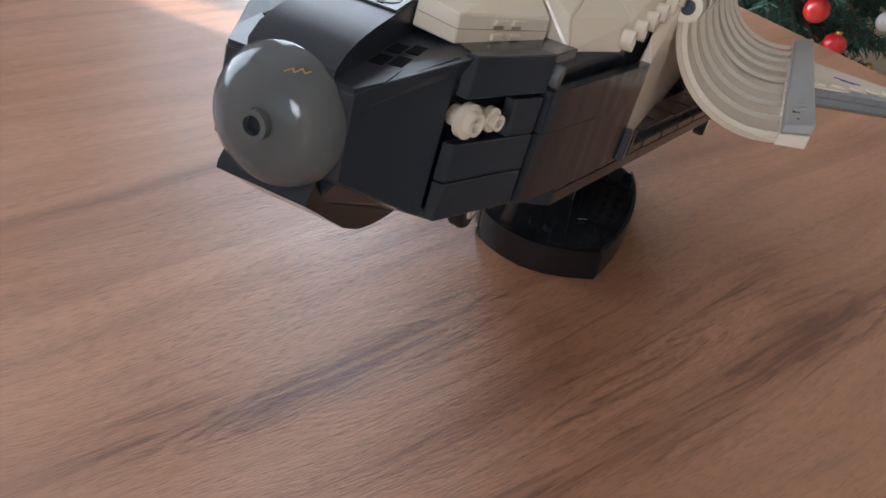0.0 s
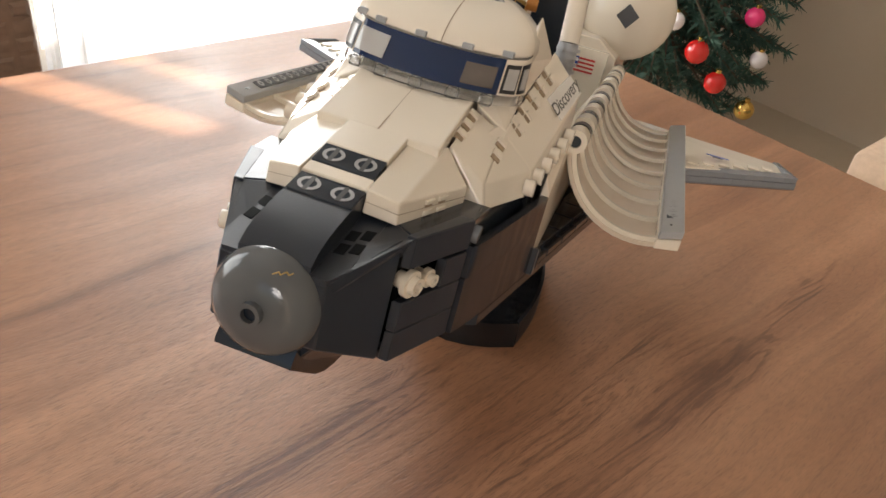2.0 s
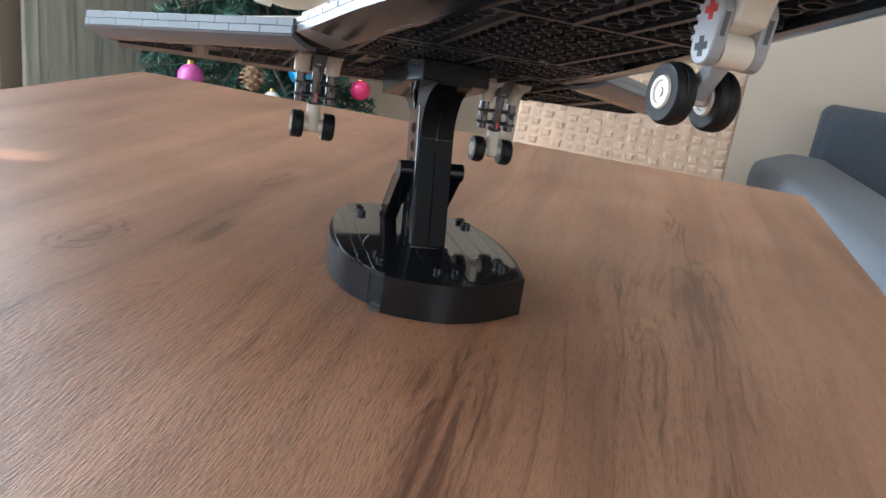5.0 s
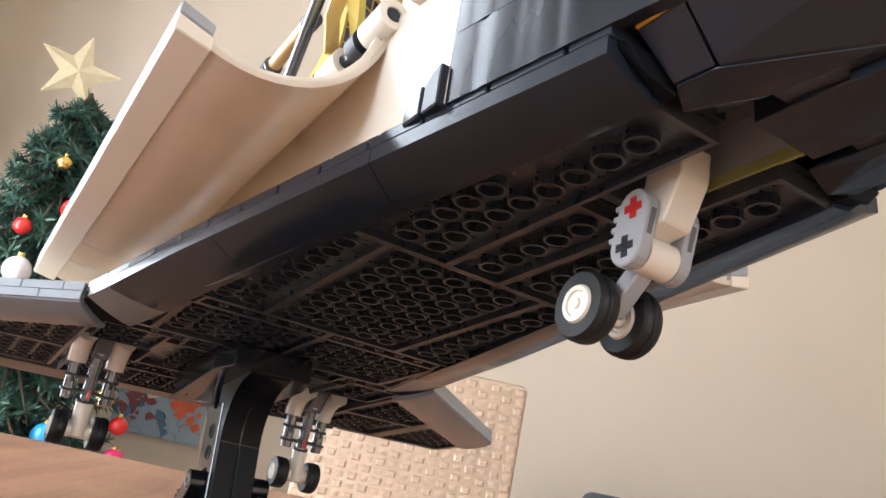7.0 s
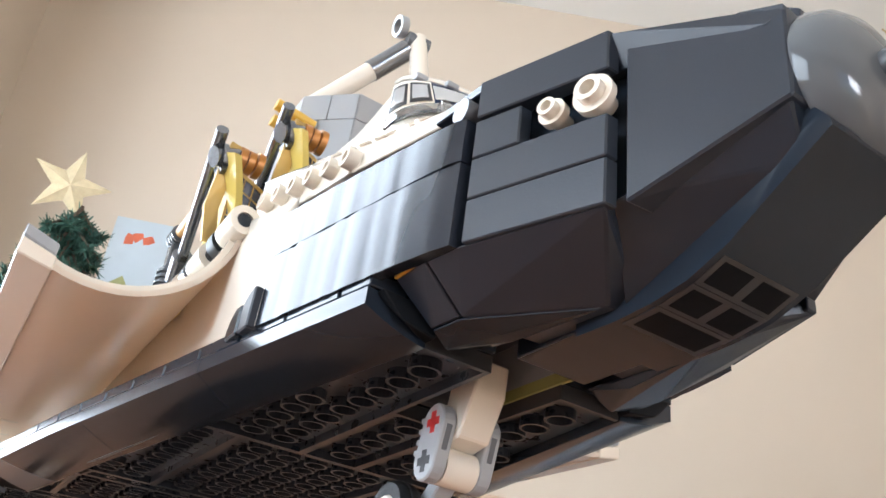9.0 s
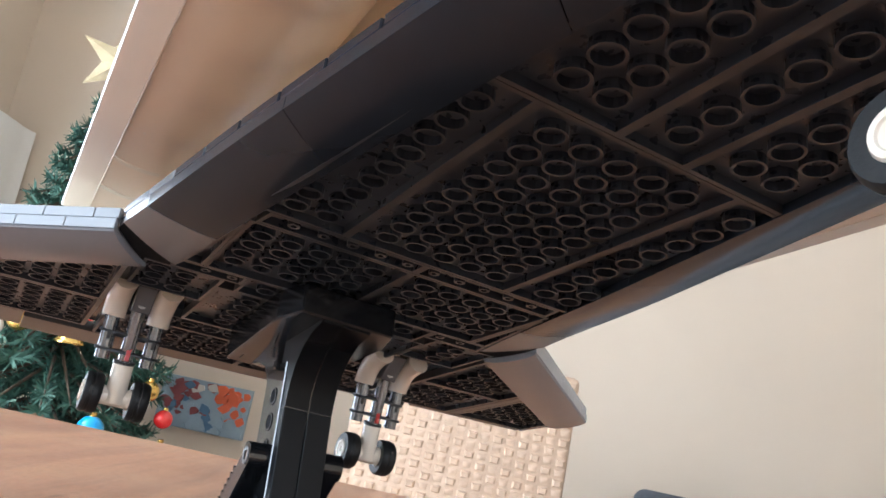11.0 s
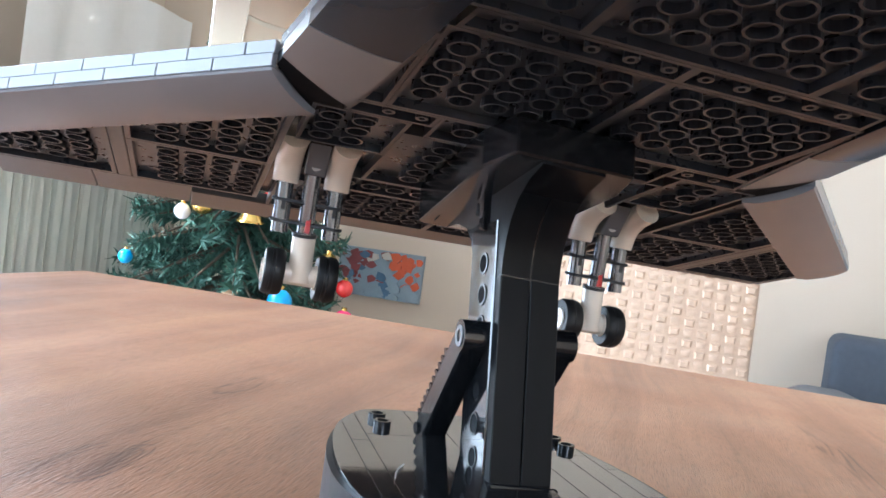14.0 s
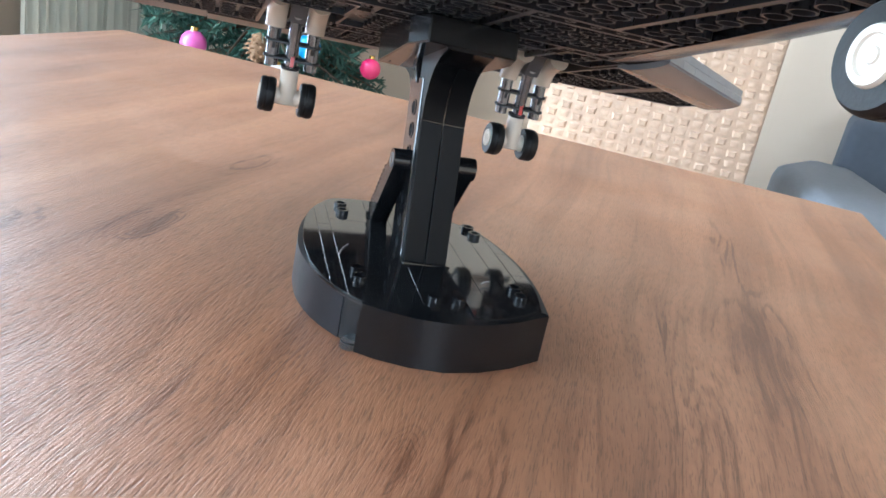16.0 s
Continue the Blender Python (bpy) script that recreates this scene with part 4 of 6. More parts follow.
def wheel(x, y, z, r=0.88, w=0.62, hub=WHITE, face=-1):
    tyre = P("wheel", lathe([(-w / 2, r * 0.55), (-w / 2, r * 0.9), (-w / 2 + 0.08, r * 0.97), (-w * 0.2, r), (-w * 0.18, r * 0.965), (-0.02, r * 0.965), (0.0, r), (w * 0.2, r), (w / 2 - 0.08, r * 0.97), (w / 2, r * 0.9), (w / 2, r * 0.55), (-w / 2, r * 0.55)], (x, y, z), (1, 0, 0), 32), RUBBER, "small black rubber tyre on a white hub", True)
    part("hub", lathe([(-w / 2 - 0.06, 0.0), (-w / 2 - 0.06, 0.12), (-w / 2 - 0.02, 0.14), (-w / 2 - 0.02, 0.3), (-w / 2 - 0.07, 0.33), (-w / 2 - 0.07, r * 0.5), (-w / 2 + 0.02, r * 0.56), (w / 2 - 0.02, r * 0.56), (w / 2 + 0.07, r * 0.5), (w / 2 + 0.07, 0.33), (w / 2 + 0.02, 0.3), (w / 2 + 0.02, 0.14), (w / 2 + 0.06, 0.12), (w / 2 + 0.06, 0)], (x, y, z), (1, 0, 0), 24), hub, tyre, smooth=True)


wheel(NG - 0.7, 13.34, -2.57)
wheel(NG + 0.7, 13.34, -2.57)

# main landing gear: two elbows and a bracket, pins linked by flat rings, one leg with two wheels
for side in (1, -1):
    def G(x, y, z):
        """Across from the gear's middle, along and up; both gears lean to port a little."""
        return (side * 5.98 - 0.28 - 0.055 * (z + 4.0) + x, y, z)
    for dx in (-0.93, 0.93):
        P("gear_elbow", loft([[tuple(Vector(G(dx + 0.5 * math.cos(a) * k, y, z)) + Vector((0, ny * math.sin(a) * 0.5 * k, nz * math.sin(a) * 0.5 * k))) for a in [2 * math.pi * i / 18 for i in range(18)]] for y, z, ny, nz, k in ((41.6, 0.3, 0.35, 0.94, 1.0), (42.4, 0.2, 0.45, 0.9, 1.0), (43.0, -0.05, 0.75, 0.66, 1.0), (43.35, -0.4, 0.95, 0.3, 0.97), (43.6, -0.85, 0.95, 0.25, 0.95))]), WHITE, "white round gear elbow", True)
        pin = P("gear_pin", rod(G(dx, 43.58, -0.8), G(dx, 44.0, -2.62), 0.31, seg=16), TITAN, "grey metallic pin", True)
        part("pin_slot", hull([tuple(Vector(G(dx + a, 43.72 + t * 0.2, -1.5 - 0.64 * t)) + Vector((0, -0.3, -0.08 + b))) for a in (-0.07, 0.07) for t in (0, 0.5) for b in (0, 0.02)], 0), PRINT, pin)
    brk = P("gear_bracket", hull([G(a, y, z) for a in (-0.4, 0.4) for y, z in ((41.8, 0.4), (42.4, 0.4), (42.85, -0.62), (43.4, -0.5))], 0.05), DARK)
    part("bracket_boss", rod(G(0, 42.6, -0.3), G(0, 42.76, -0.27), 0.2, seg=14), LIGHT, brk)
    part("bracket_slot", hull([tuple(Vector(G(a, 42.42, 0.12)) + Vector((0, b * 0.14, -b * 0.24))) for a in (-0.22, 0.22) for b in (-0.3, 0.3)] + [G(0.22, 42.6, 0.12), G(-0.22, 42.6, 0.12)], 0), PRINT, brk)
    post = P("gear_post", rod(G(0, 43.25, -0.5), G(0, 44.0, -2.7), 0.3, seg=14), TITAN, smooth=True)
    for y, z in ((43.74, -1.46), (43.9, -2.2)):
        link = P("gear_link", hull([tuple(Vector(G(dx + 0.42 * math.cos(a), y, z)) + Vector((0, 0.42 * math.sin(a) * 0.9, 0.42 * math.sin(a) * 0.25 + h))) for dx in (-0.93, 0.93) for h in (-0.06, 0.06) for a in [2 * math.pi * i / 14 for i in range(14)]], 0.02), PRINT, "flat black ring link")
    P("red_axle", box(G(0, 0, -2.7)[0] - 0.09, G(0, 0, -2.7)[0] + 0.09, 43.5, 43.75, -2.6, -2.05, 0.02), RED)
    leg = P("gear_leg", rod(G(0, 44.0, -2.57), G(0, 44.35, -4.3), 0.43, seg=18), WHITE, "white gear leg", True)
    part("leg_collar", rod(G(0, 43.98, -2.53), G(0, 44.02, -2.65), 0.46, seg=18), PRINT, leg, smooth=True)
    part("axle_tube", rod(G(-0.7, 44.4, -4.02), G(0.7, 44.4, -4.02), 0.4, seg=16), WHITE, leg, smooth=True)
    for dx in (-0.96, 0.96):
        wheel(G(dx, 44.4, -4.02)[0], 44.4, -4.02, 0.86, 0.72)

# tail: engine pods, fin, flag
for side in (1, -1):
    pod = P("engine_pod", lathe([(-0.3, 0.0), (-0.2, 0.8), (0.25, 1.85), (1.0, 2.65), (2.2, 3.15), (3.6, 3.25), (7.0, 3.1), (8.3, 2.5), (8.3, 0)], (4.6 * side, 41.0, 9.3), (0, 1, 0.0), 36), WHITE, "white rounded engine pod", True)
    part("pod_patch", hull(mirror([(4.75 + a, 40.55 + 0.06 * abs(a) + 0.06 * abs(b), 9.3 + b) for a, b in ((0.75, 0.1), (-0.1, 0.8), (-0.75, -0.1), (0.1, -0.8))] + [(4.75 + a, 42.5, 9.3 + b) for a, b in ((0.75, 0.1), (-0.1, 0.8), (-0.75, -0.1), (0.1, -0.8))], side), 0.02), PRINT, pod)
P("tail_fin", hull([(x * k, y, z) for k in (1, -1) for x, y, z in ((0.5, 42, 7.5), (0.5, 50, 7.5), (0.35, 50.5, 13), (0.35, 48, 13), (0.3, 53, 19), (0.3, 50.5, 19))], 0.05), WHITE)

# telescope held over the bay, arm and solar wings
def octagon(r, z, cx=0.85, cy=26.0):
    return [(cx + r * math.cos(math.pi / 4 * i + math.pi / 8), cy + r * math.sin(math.pi / 4 * i + math.pi / 8), z) for i in range(8)]


tele = thing("space_telescope_model", SHUTTLE, "grey brick-built space telescope held upright over the cargo bay", "toy telescope")
part("tube", loft([octagon(2.95, 11.8), octagon(3.5, 12.5), octagon(3.5, 17.5)]), LIGHT, tele)
for z0, z1, shift in ((12.52, 13.75, 0), (13.78, 16.0, 1), (16.03, 17.5, 0)):
    for i in range(8):
        for h in (0, 1):
            a, b = Vector(octagon(3.53, 0)[i]), Vector(octagon(3.53, 0)[(i + 1) % 8])
            cut = 0.5 if not shift else 0.35
            p, q = (a, a.lerp(b, cut)) if h == 0 else (a.lerp(b, cut), b)
            p, q = p.lerp(q, 0.012), q.lerp(p, 0.012)
            c = Vector((0.85, 26.0, 0))
            pts = [(v.x, v.y, z) for v in (p, q, c.lerp(p, 1.025), c.lerp(q, 1.025)) for z in (z0, z1)]
            part("panel", hull(pts, 0.02), LIGHT, tele)
for x in (-0.9, 0.2, 1.3):
    part("clip", rod((x - 0.45, 23.4, 11.75), (x + 0.45, 23.4, 11.75), 0.34, seg=14), PRINT if x == 0.2 else DARK, tele, smooth=True)
part("post", hull([(x, y, z) for x in (0.9, 3.0) for y in (24.6, 26.4) for z in (1.6, 11.8)], 0.05), BLACK, tele, "black upright post")
for x, z in ((4.0, 13.3), (-2.9, 15.3)):
    y0 = 24.2
    k = 1 if x > 0 else -1
    part("bracket", hull([(x - 0.5 * k, y0, z), (x + 0.7 * k, y0 - 0.3, z + 0.5), (x + 0.6 * k, y0, z - 1.0), (x - 0.2 * k, y0, z + 1.0), (x, y0 + 0.5, z)], 0.08), AMBER, tele, "yellow bracket")
    for dz in (-0.6, 0.3):
        part("bracket_pin", rod((x - 1.0 * k, y0 - 0.2, z + dz), (x + 0.9 * k, y0 - 0.3, z + dz + 0.2), 0.28, seg=12), AMBER, tele, smooth=True)

arm = thing("robot_arm_model", SHUTTLE, "white segmented robot arm standing up from the cargo bay", "toy robot arm")
part("foot", rod((3.6, 20.7, 6.4), (3.48, 21.0, 9.0), 0.46, seg=18), LIGHT, arm, smooth=True)
for k in range(5):
    z = 7.4 + k * 0.32
    part("foot_ring", rod((3.56, 20.8, z), (3.55, 20.82, z + 0.14), 0.54, seg=18), LIGHT, arm, smooth=True)
part("lower_link", rod((3.48, 21.0, 9.0), (3.09, 21.9, 13.4), 0.45, seg=22), WHITE, arm, smooth=True)
part("upper_link", rod((3.09, 21.9, 13.42), (2.3, 23.8, 23.6), 0.5, 0.47, seg=22), WHITE, arm, smooth=True)
part("link_hole", box(3.4, 3.66, 21.4, 21.6, 14.9, 15.15, 0), PRINT, arm)
part("elbow", rod((1.7, 23.9, 23.3), (2.9, 23.8, 23.3), 0.5, seg=16), DARK, arm, smooth=True)
part("boom", rod((0.6, 24.9, 21.2), (-1.6, 26.4, 18.5), 0.5, seg=18), WHITE, arm, smooth=True)
part("boom_joint", rod((1.9, 24.0, 22.8), (0.55, 24.95, 21.15), 0.55, seg=18), TITAN, arm, smooth=True)
part("hand_ring", rod((1.1, 24.0, 24.0), (1.5, 24.0, 24.1), 0.6, seg=20, inner=0.38), LIGHT, arm, smooth=True)


def ribbon(pts, n, w, t):
    """A thin strip along the points, w wide across n and t thick."""
    n = Vector(n).normalized()
    secs = []
    for i, p in enumerate(pts):
        d = (Vector(pts[min(i + 1, len(pts) - 1)]) - Vector(pts[max(i - 1, 0)])).normalized()
        u = n.cross(d).normalized()
        p = Vector(p)
        secs.append([tuple(p + u * a * w / 2 + n * b * t / 2) for a, b in ((-1, -1), (1, -1), (1, 1), (-1, 1))])
    return loft(secs)


for k, (tip, span) in enumerate((((-4.33, 19.5, 12.5), Vector((4.2, 1.6, -1.7))), ((-6.21, 20.47, 10.93), Vector((2.6, 1.2, -1.0))))):
    wing = thing("solar_wing_model", SHUTTLE, "gold and black printed foil solar wing on a grey rod", "toy solar panel", "solar wings")
    tip = Vector(tip)
    c = tip + Vector((1.0, 0.9, -0.35))
    part("rod", rod(tip, tip + Vector((1.3, 7.4, -2.7)), 0.24, seg=12), TITAN, wing, "grey rod", True)
    part("rod_clip", rod(tip + Vector((0.1, 0.7, -0.8)), c, 0.4, seg=14), TITAN, wing, smooth=True)
    part("clip_disc", rod(tip + Vector((0.35, 0.85, -0.7)), tip + Vector((0.55, 0.85, -0.65)), 0.62, seg=16), TITAN, wing, smooth=True)
    for j in range(3):
        part("gold_ring", rod(c + Vector((0.34 * j, 0.0, 0.03 * j)), c + Vector((0.26 + 0.34 * j, 0.0, 0.03 * j)), 0.52 - 0.05 * (j % 2), seg=18, inner=0.3), ORANGE, wing, smooth=True)
    down = Vector((0.15, 0.5, -2.9))
    nrm = span.cross(down).normalized()
    if nrm.y > 0:
        nrm = -nrm
    tops = [c + Vector((0.1, 0.1, -0.45)) + span * (j / 8) + nrm * 0.5 * math.sin(math.pi * j / 8) for j in range(9)]
    part("foil", loft([[tuple(p), tuple(p + down)] for p in tops], close=False, solid=0.04), SOLAR, wing, "black foil with a gold grid", True)
    for j in range(9):
        part("grid_line", ribbon([tops[j] + nrm * 0.05, tops[j] + down + nrm * 0.05], nrm, 0.16 if j in (0, 4, 8) else 0.06, 0.02), FOILGOLD, wing)
    for u in (0.0, 0.2, 0.4, 0.6, 0.8, 1.0):
        part("grid_line", ribbon([p + down * u + nrm * 0.05 for p in tops], nrm, 0.16 if u in (0.0, 1.0) else 0.06, 0.02), FOILGOLD, wing)
    part("end_ring", rod(tops[-1] + Vector((0, 0, 0.1)), tops[-1] + Vector((0.5, 0.1, 0.1)), 0.36, seg=14), ORANGE, wing, smooth=True)
    part("gold_strut", ribbon([c + Vector((-0.15, -0.1, 0.5)), c + Vector((-0.3, 0.0, -0.8)), c + Vector((-0.35, 0.3, -2.2)), c + Vector((0.0, 0.6, -3.4))], (0.1, -1, 0.1), 0.55, 0.12), FOILGOLD, wing)
    pts = [tip + Vector((0.75 + 1.0 * math.sin(t * math.pi / 12), 0.7 + 3.4 * t / 12, -0.6 - 5.4 * t / 12)) for t in range(13)]
    part("curved_strut", ribbon([q + Vector((-0.25, -0.25, 0)) for q in pts], (1, 0.3, 0.2), 1.55, 0.3), YELLOW, wing, "pale yellow curved strut", True)

    # grey socket at the rod's foot
    foot = tip + Vector((1.3, 7.4, -2.7))
    part("rod_socket", rod(foot - Vector((0.2, 1.1, -0.4)), foot + Vector((0.05, 0.3, -0.11)), 0.42, seg=16), TITAN, wing, smooth=True)
    if k:
        # amber mast in a ribbed joint beside the rod
        part("mast", rod((-4.88, 26.6, 11.45), (-4.87, 30.3, 11.48), 0.3, seg=16), PALEAMBER, wing, "pale amber mast", True)
        part("mast_cap", rod((-4.88, 26.0, 11.45), (-4.88, 26.58, 11.45), 0.38, seg=16), PRINT, wing, smooth=True)
        part("mast_joint", rod((-4.87, 30.32, 11.48), (-4.87, 31.5, 11.4), 0.36, seg=16), DARK, wing, smooth=True)
        part("joint_arm", hull([(-4.87 + x, y, z) for x in (-0.2, 0.2) for y, z in ((30.9, 11.6), (31.6, 11.4), (30.2, 9.0), (30.9, 9.0))], 0.08), DARK, wing)
        part("joint_stem", rod((-4.87, 30.6, 9.6), (-4.87, 30.3, 5.6), 0.34, 0.42, seg=16), DARK, wing, smooth=True)
        for j in range(4):
            part("joint_rib", rod((-4.87, 30.4 + 0.26 * j, 11.48 - 0.02 * j), (-4.87, 30.52 + 0.26 * j, 11.48 - 0.02 * j), 0.44, seg=16), DARK, wing, smooth=True)
            part("joint_rib", rod((-4.87, 30.58 - 0.02 * j, 9.4 - 0.3 * j), (-4.87, 30.57 - 0.02 * j, 9.26 - 0.3 * j), 0.46, seg=16), DARK, wing, smooth=True)

# flag and lettering on the model
def text_part(body, size, m, mat, parent, name):
    c = bpy.data.curves.new(name, "FONT")
    c.body, c.size, c.extrude = body, size, 0.00003
    c.align_x, c.align_y = "CENTER", "CENTER"
    ob = bpy.data.objects.new(name, c)
    scene.collection.objects.link(ob)
    bpy.context.view_layer.update()
    me = bpy.data.meshes.new_from_object(ob.evaluated_get(bpy.context.evaluated_depsgraph_get()))
    bpy.data.objects.remove(ob)
    me.materials.clear()
    me.materials.append(mat)
    o = new(name, me)
    o.parent = parent
    o.matrix_local = m
    return o


def plane_matrix(c, along, up):
    """A frame at c (studs) whose x runs along and y up."""
    x = Vector(along).normalized()
    z = x.cross(Vector(up)).normalized()
    y = z.cross(x)
    return Matrix.Translation(Vector(c) * S) @ Matrix((x, y, z)).transposed().to_4x4()


for side in (1, -1):
    quad = [Vector((x * side, y, z)) for x, y, z in ((3.92, 14.8, 7.53), (4.25, 17.35, 8.2), (4.87, 17.58, 7.6), (4.64, 15.02, 6.83))]
    along, up = (quad[2] - quad[3]) * side, quad[0] - quad[3]
    nrm = along.cross(up).normalized()
    text_part("Discovery", 0.74 * S, plane_matrix(sum(quad, Vector()) / 4 + nrm * 0.06, along, up), PRINT, shuttle, "name_lettering")
flag = P("flag", box(1.75, 3.7, 39.28, 39.39, 5.2, 6.2, 0), WHITE, "striped flag print")
for k in range(4):
    part("stripe", box(1.76, 3.69, 39.26, 39.3, 5.22 + k * 0.27, 5.35 + k * 0.27, 0), RED, flag)
part("canton", box(1.76, 2.6, 39.25, 39.3, 5.68, 6.19, 0), BLUE, flag)
P("wing_mark", box(13.0, 14.6, 44.0, 44.25, 1.26, 1.3, 0), BLUE)
P("wing_mark", box(13.4, 14.2, 43.5, 43.7, 1.28, 1.31, 0), PRINT)

# ---- the stand ----
STAND = Matrix.Translation((0, 0, TABLE))
stand = thing("display_stand", STAND, "glossy black brick-built display stand on the wooden table", "stand")
LEAN = Matrix.Identity(4)
LEAN[0][2] = -0.055
LEAN[0][3] = -0.055 * 7 * S
to_stand = STAND.inverted() @ SHUTTLE @ LEAN


def St(name, bm, mat, label="", smooth=False, leaning=False, parent=None):
    if leaning:
        bm.transform(to_stand)
    return part(name, bm, mat, parent or stand, label, smooth)


H = 2.1
rim = [(-3.4, -3.5), (-1.6, -4.5), (0.2, -4.85), (2.4, -4.4), (4.4, -3.4), (4.8, -2.2), (5.05, -0.5), (5.05, 2.0), (4.6, 4.8), (3.7, 7.0), (0.6, 8.1), (-3.0, 8.3), (-3.9, 7.3), (-4.75, 5.6), (-5.15, 2.8), (-5.1, 0.4), (-4.6, -1.6)]


def rounded(pts, closed=True):
    """Cuts the corners of a line of points twice."""
    for _ in range(2):
        out = [] if closed else [pts[0]]
        for (x0, y0), (x1, y1) in zip(pts, pts[1:] + (pts[:1] if closed else [])):
            out += [(x0 * 0.75 + x1 * 0.25, y0 * 0.75 + y1 * 0.25), (x0 * 0.25 + x1 * 0.75, y0 * 0.25 + y1 * 0.75)]
        pts = out if closed else out + [pts[-1]]
    return pts


rim = rounded(rim)
body = St("base", hull([(x * 0.97, y * 0.97 + 0.05, z) for x, y in rim for z in (0.05, H - 0.12)], 0.02), INKBLACK)
St("base_deck", hull([(x * 0.99, y * 0.99, z) for x, y in rim for z in (H - 0.15, H - 0.05)], 0.0), INKBLACK)
# skirt: straight front wall and curved flanks
secs = []
for x, y in ((-3.2, -3.72), (-2.4, -4.22), (-1.2, -4.72), (0.2, -4.98), (1.6, -4.82), (3.1, -4.32), (4.62, -3.52)):
    secs.append([(x, y - 0.04, 0.02), (x, y, H - 0.02), (x * 0.9, y + 0.5, H - 0.02), (x * 0.9, y + 0.5, 0.02)])
St("front_wall", loft(secs), INKBLACK, smooth=True)
for x, y in ((-3.3, -3.3), (4.1, -3.3), (-3.6, 6.6), (3.4, 6.6)):
    St("clear_foot", rod((x, y, 0.0), (x, y, 0.3), 0.42, 0.36, seg=18), CLEAR, "clear rubber foot under the base", smooth=True)
for pts in (((-3.72, -2.72), (-4.3, -1.9), (-4.85, -0.7), (-5.2, 0.8), (-5.22, 2.6), (-4.95, 4.5), (-4.4, 6.4), (-3.7, 7.6)), ((4.64, -3.4), (4.86, -2.2), (5.1, -0.6), (5.15, 1.4), (4.95, 3.2), (4.5, 5.2), (3.7, 7.1))):
    secs = []
    for x, y in rounded(list(pts), False):
        k = Vector((x, y - 1.5)).normalized() * 0.3
        secs.append([(x, y, 0.06), (x, y, H - 0.04), (x - k.x, y - k.y, H - 0.04), (x - k.x, y - k.y, 0.06)])
    St("curved_wall", loft(secs), WALLBLACK, smooth=True)
# deck tiles with joints
def clip_poly(poly, x0, x1, y0, y1):
    def cut(ps, f):
        out = []
        for a, b in zip(ps, ps[1:] + ps[:1]):
            fa, fb = f(a), f(b)
            if fa >= 0:
                out.append(a)
            if fa * fb < 0:
                t = fa / (fa - fb)
                out.append((a[0] + (b[0] - a[0]) * t, a[1] + (b[1] - a[1]) * t))
        return out
    for f in (lambda p: p[0] - x0, lambda p: x1 - p[0], lambda p: p[1] - y0, lambda p: y1 - p[1]):
        poly = cut(poly, f)
        if len(poly) < 3:
            return []
    return poly


deck = [(x * 0.975, y * 0.975) for x, y in rim]
for x0, x1, cuts in ((-5.4, -4.22, (-4, 1.6, 8.2)), (-4.2, -3.62, (-4.3, -1.1, 4.2, 8.2)), (-3.6, -1.63, (-4.3, 4.9, 8.2)), (-1.61, -0.67, (-4.3, 8.2)), (-0.65, 1.19, (-4.3, 8.2)), (1.21, 2.14, (-4.3, -1.6, 8.2)), (2.16, 3.3, (-4.3, -2.6, -0.3, 8.2)), (3.32, 4.2, (-4.3, -0.2, 4.4, 8.2)), (4.22, 5.5, (-4.2, 0.4, 3.0, 8.2))):
    for y0, y1 in zip(cuts, cuts[1:]):
        q = clip_poly(deck, x0, x1, y0 + 0.01, y1 - 0.01)
        if len(q) >= 3:
            tip_up = 0.03 if x1 < 1.2 else 0.0
            St("tile", hull([(x, y, z + tip_up * (y + 1.5)) for x, y in q for z in (H - 0.2, H + 0.02)], 0.005), GLOSS)
for x, y in ((-3.0, -0.75), (-3.0, -1.6), (-0.12, -2.88), (0.88, -2.88), (3.75, -1.38), (3.75, -2.25), (-2.88, 6.7), (-2.88, 5.8), (3.6, 5.9), (3.7, 5.0)):
    bm = bmesh.new()
    lift = 0.03 * (y + 1.5) if x < 1.2 else 0.0
    add_rod(bm, (x, y, H - 0.15), (x, y, H + lift + 0.24), 0.3, seg=18, inner=0.2)
    St("deck_stud", bm, INKBLACK, smooth=True)

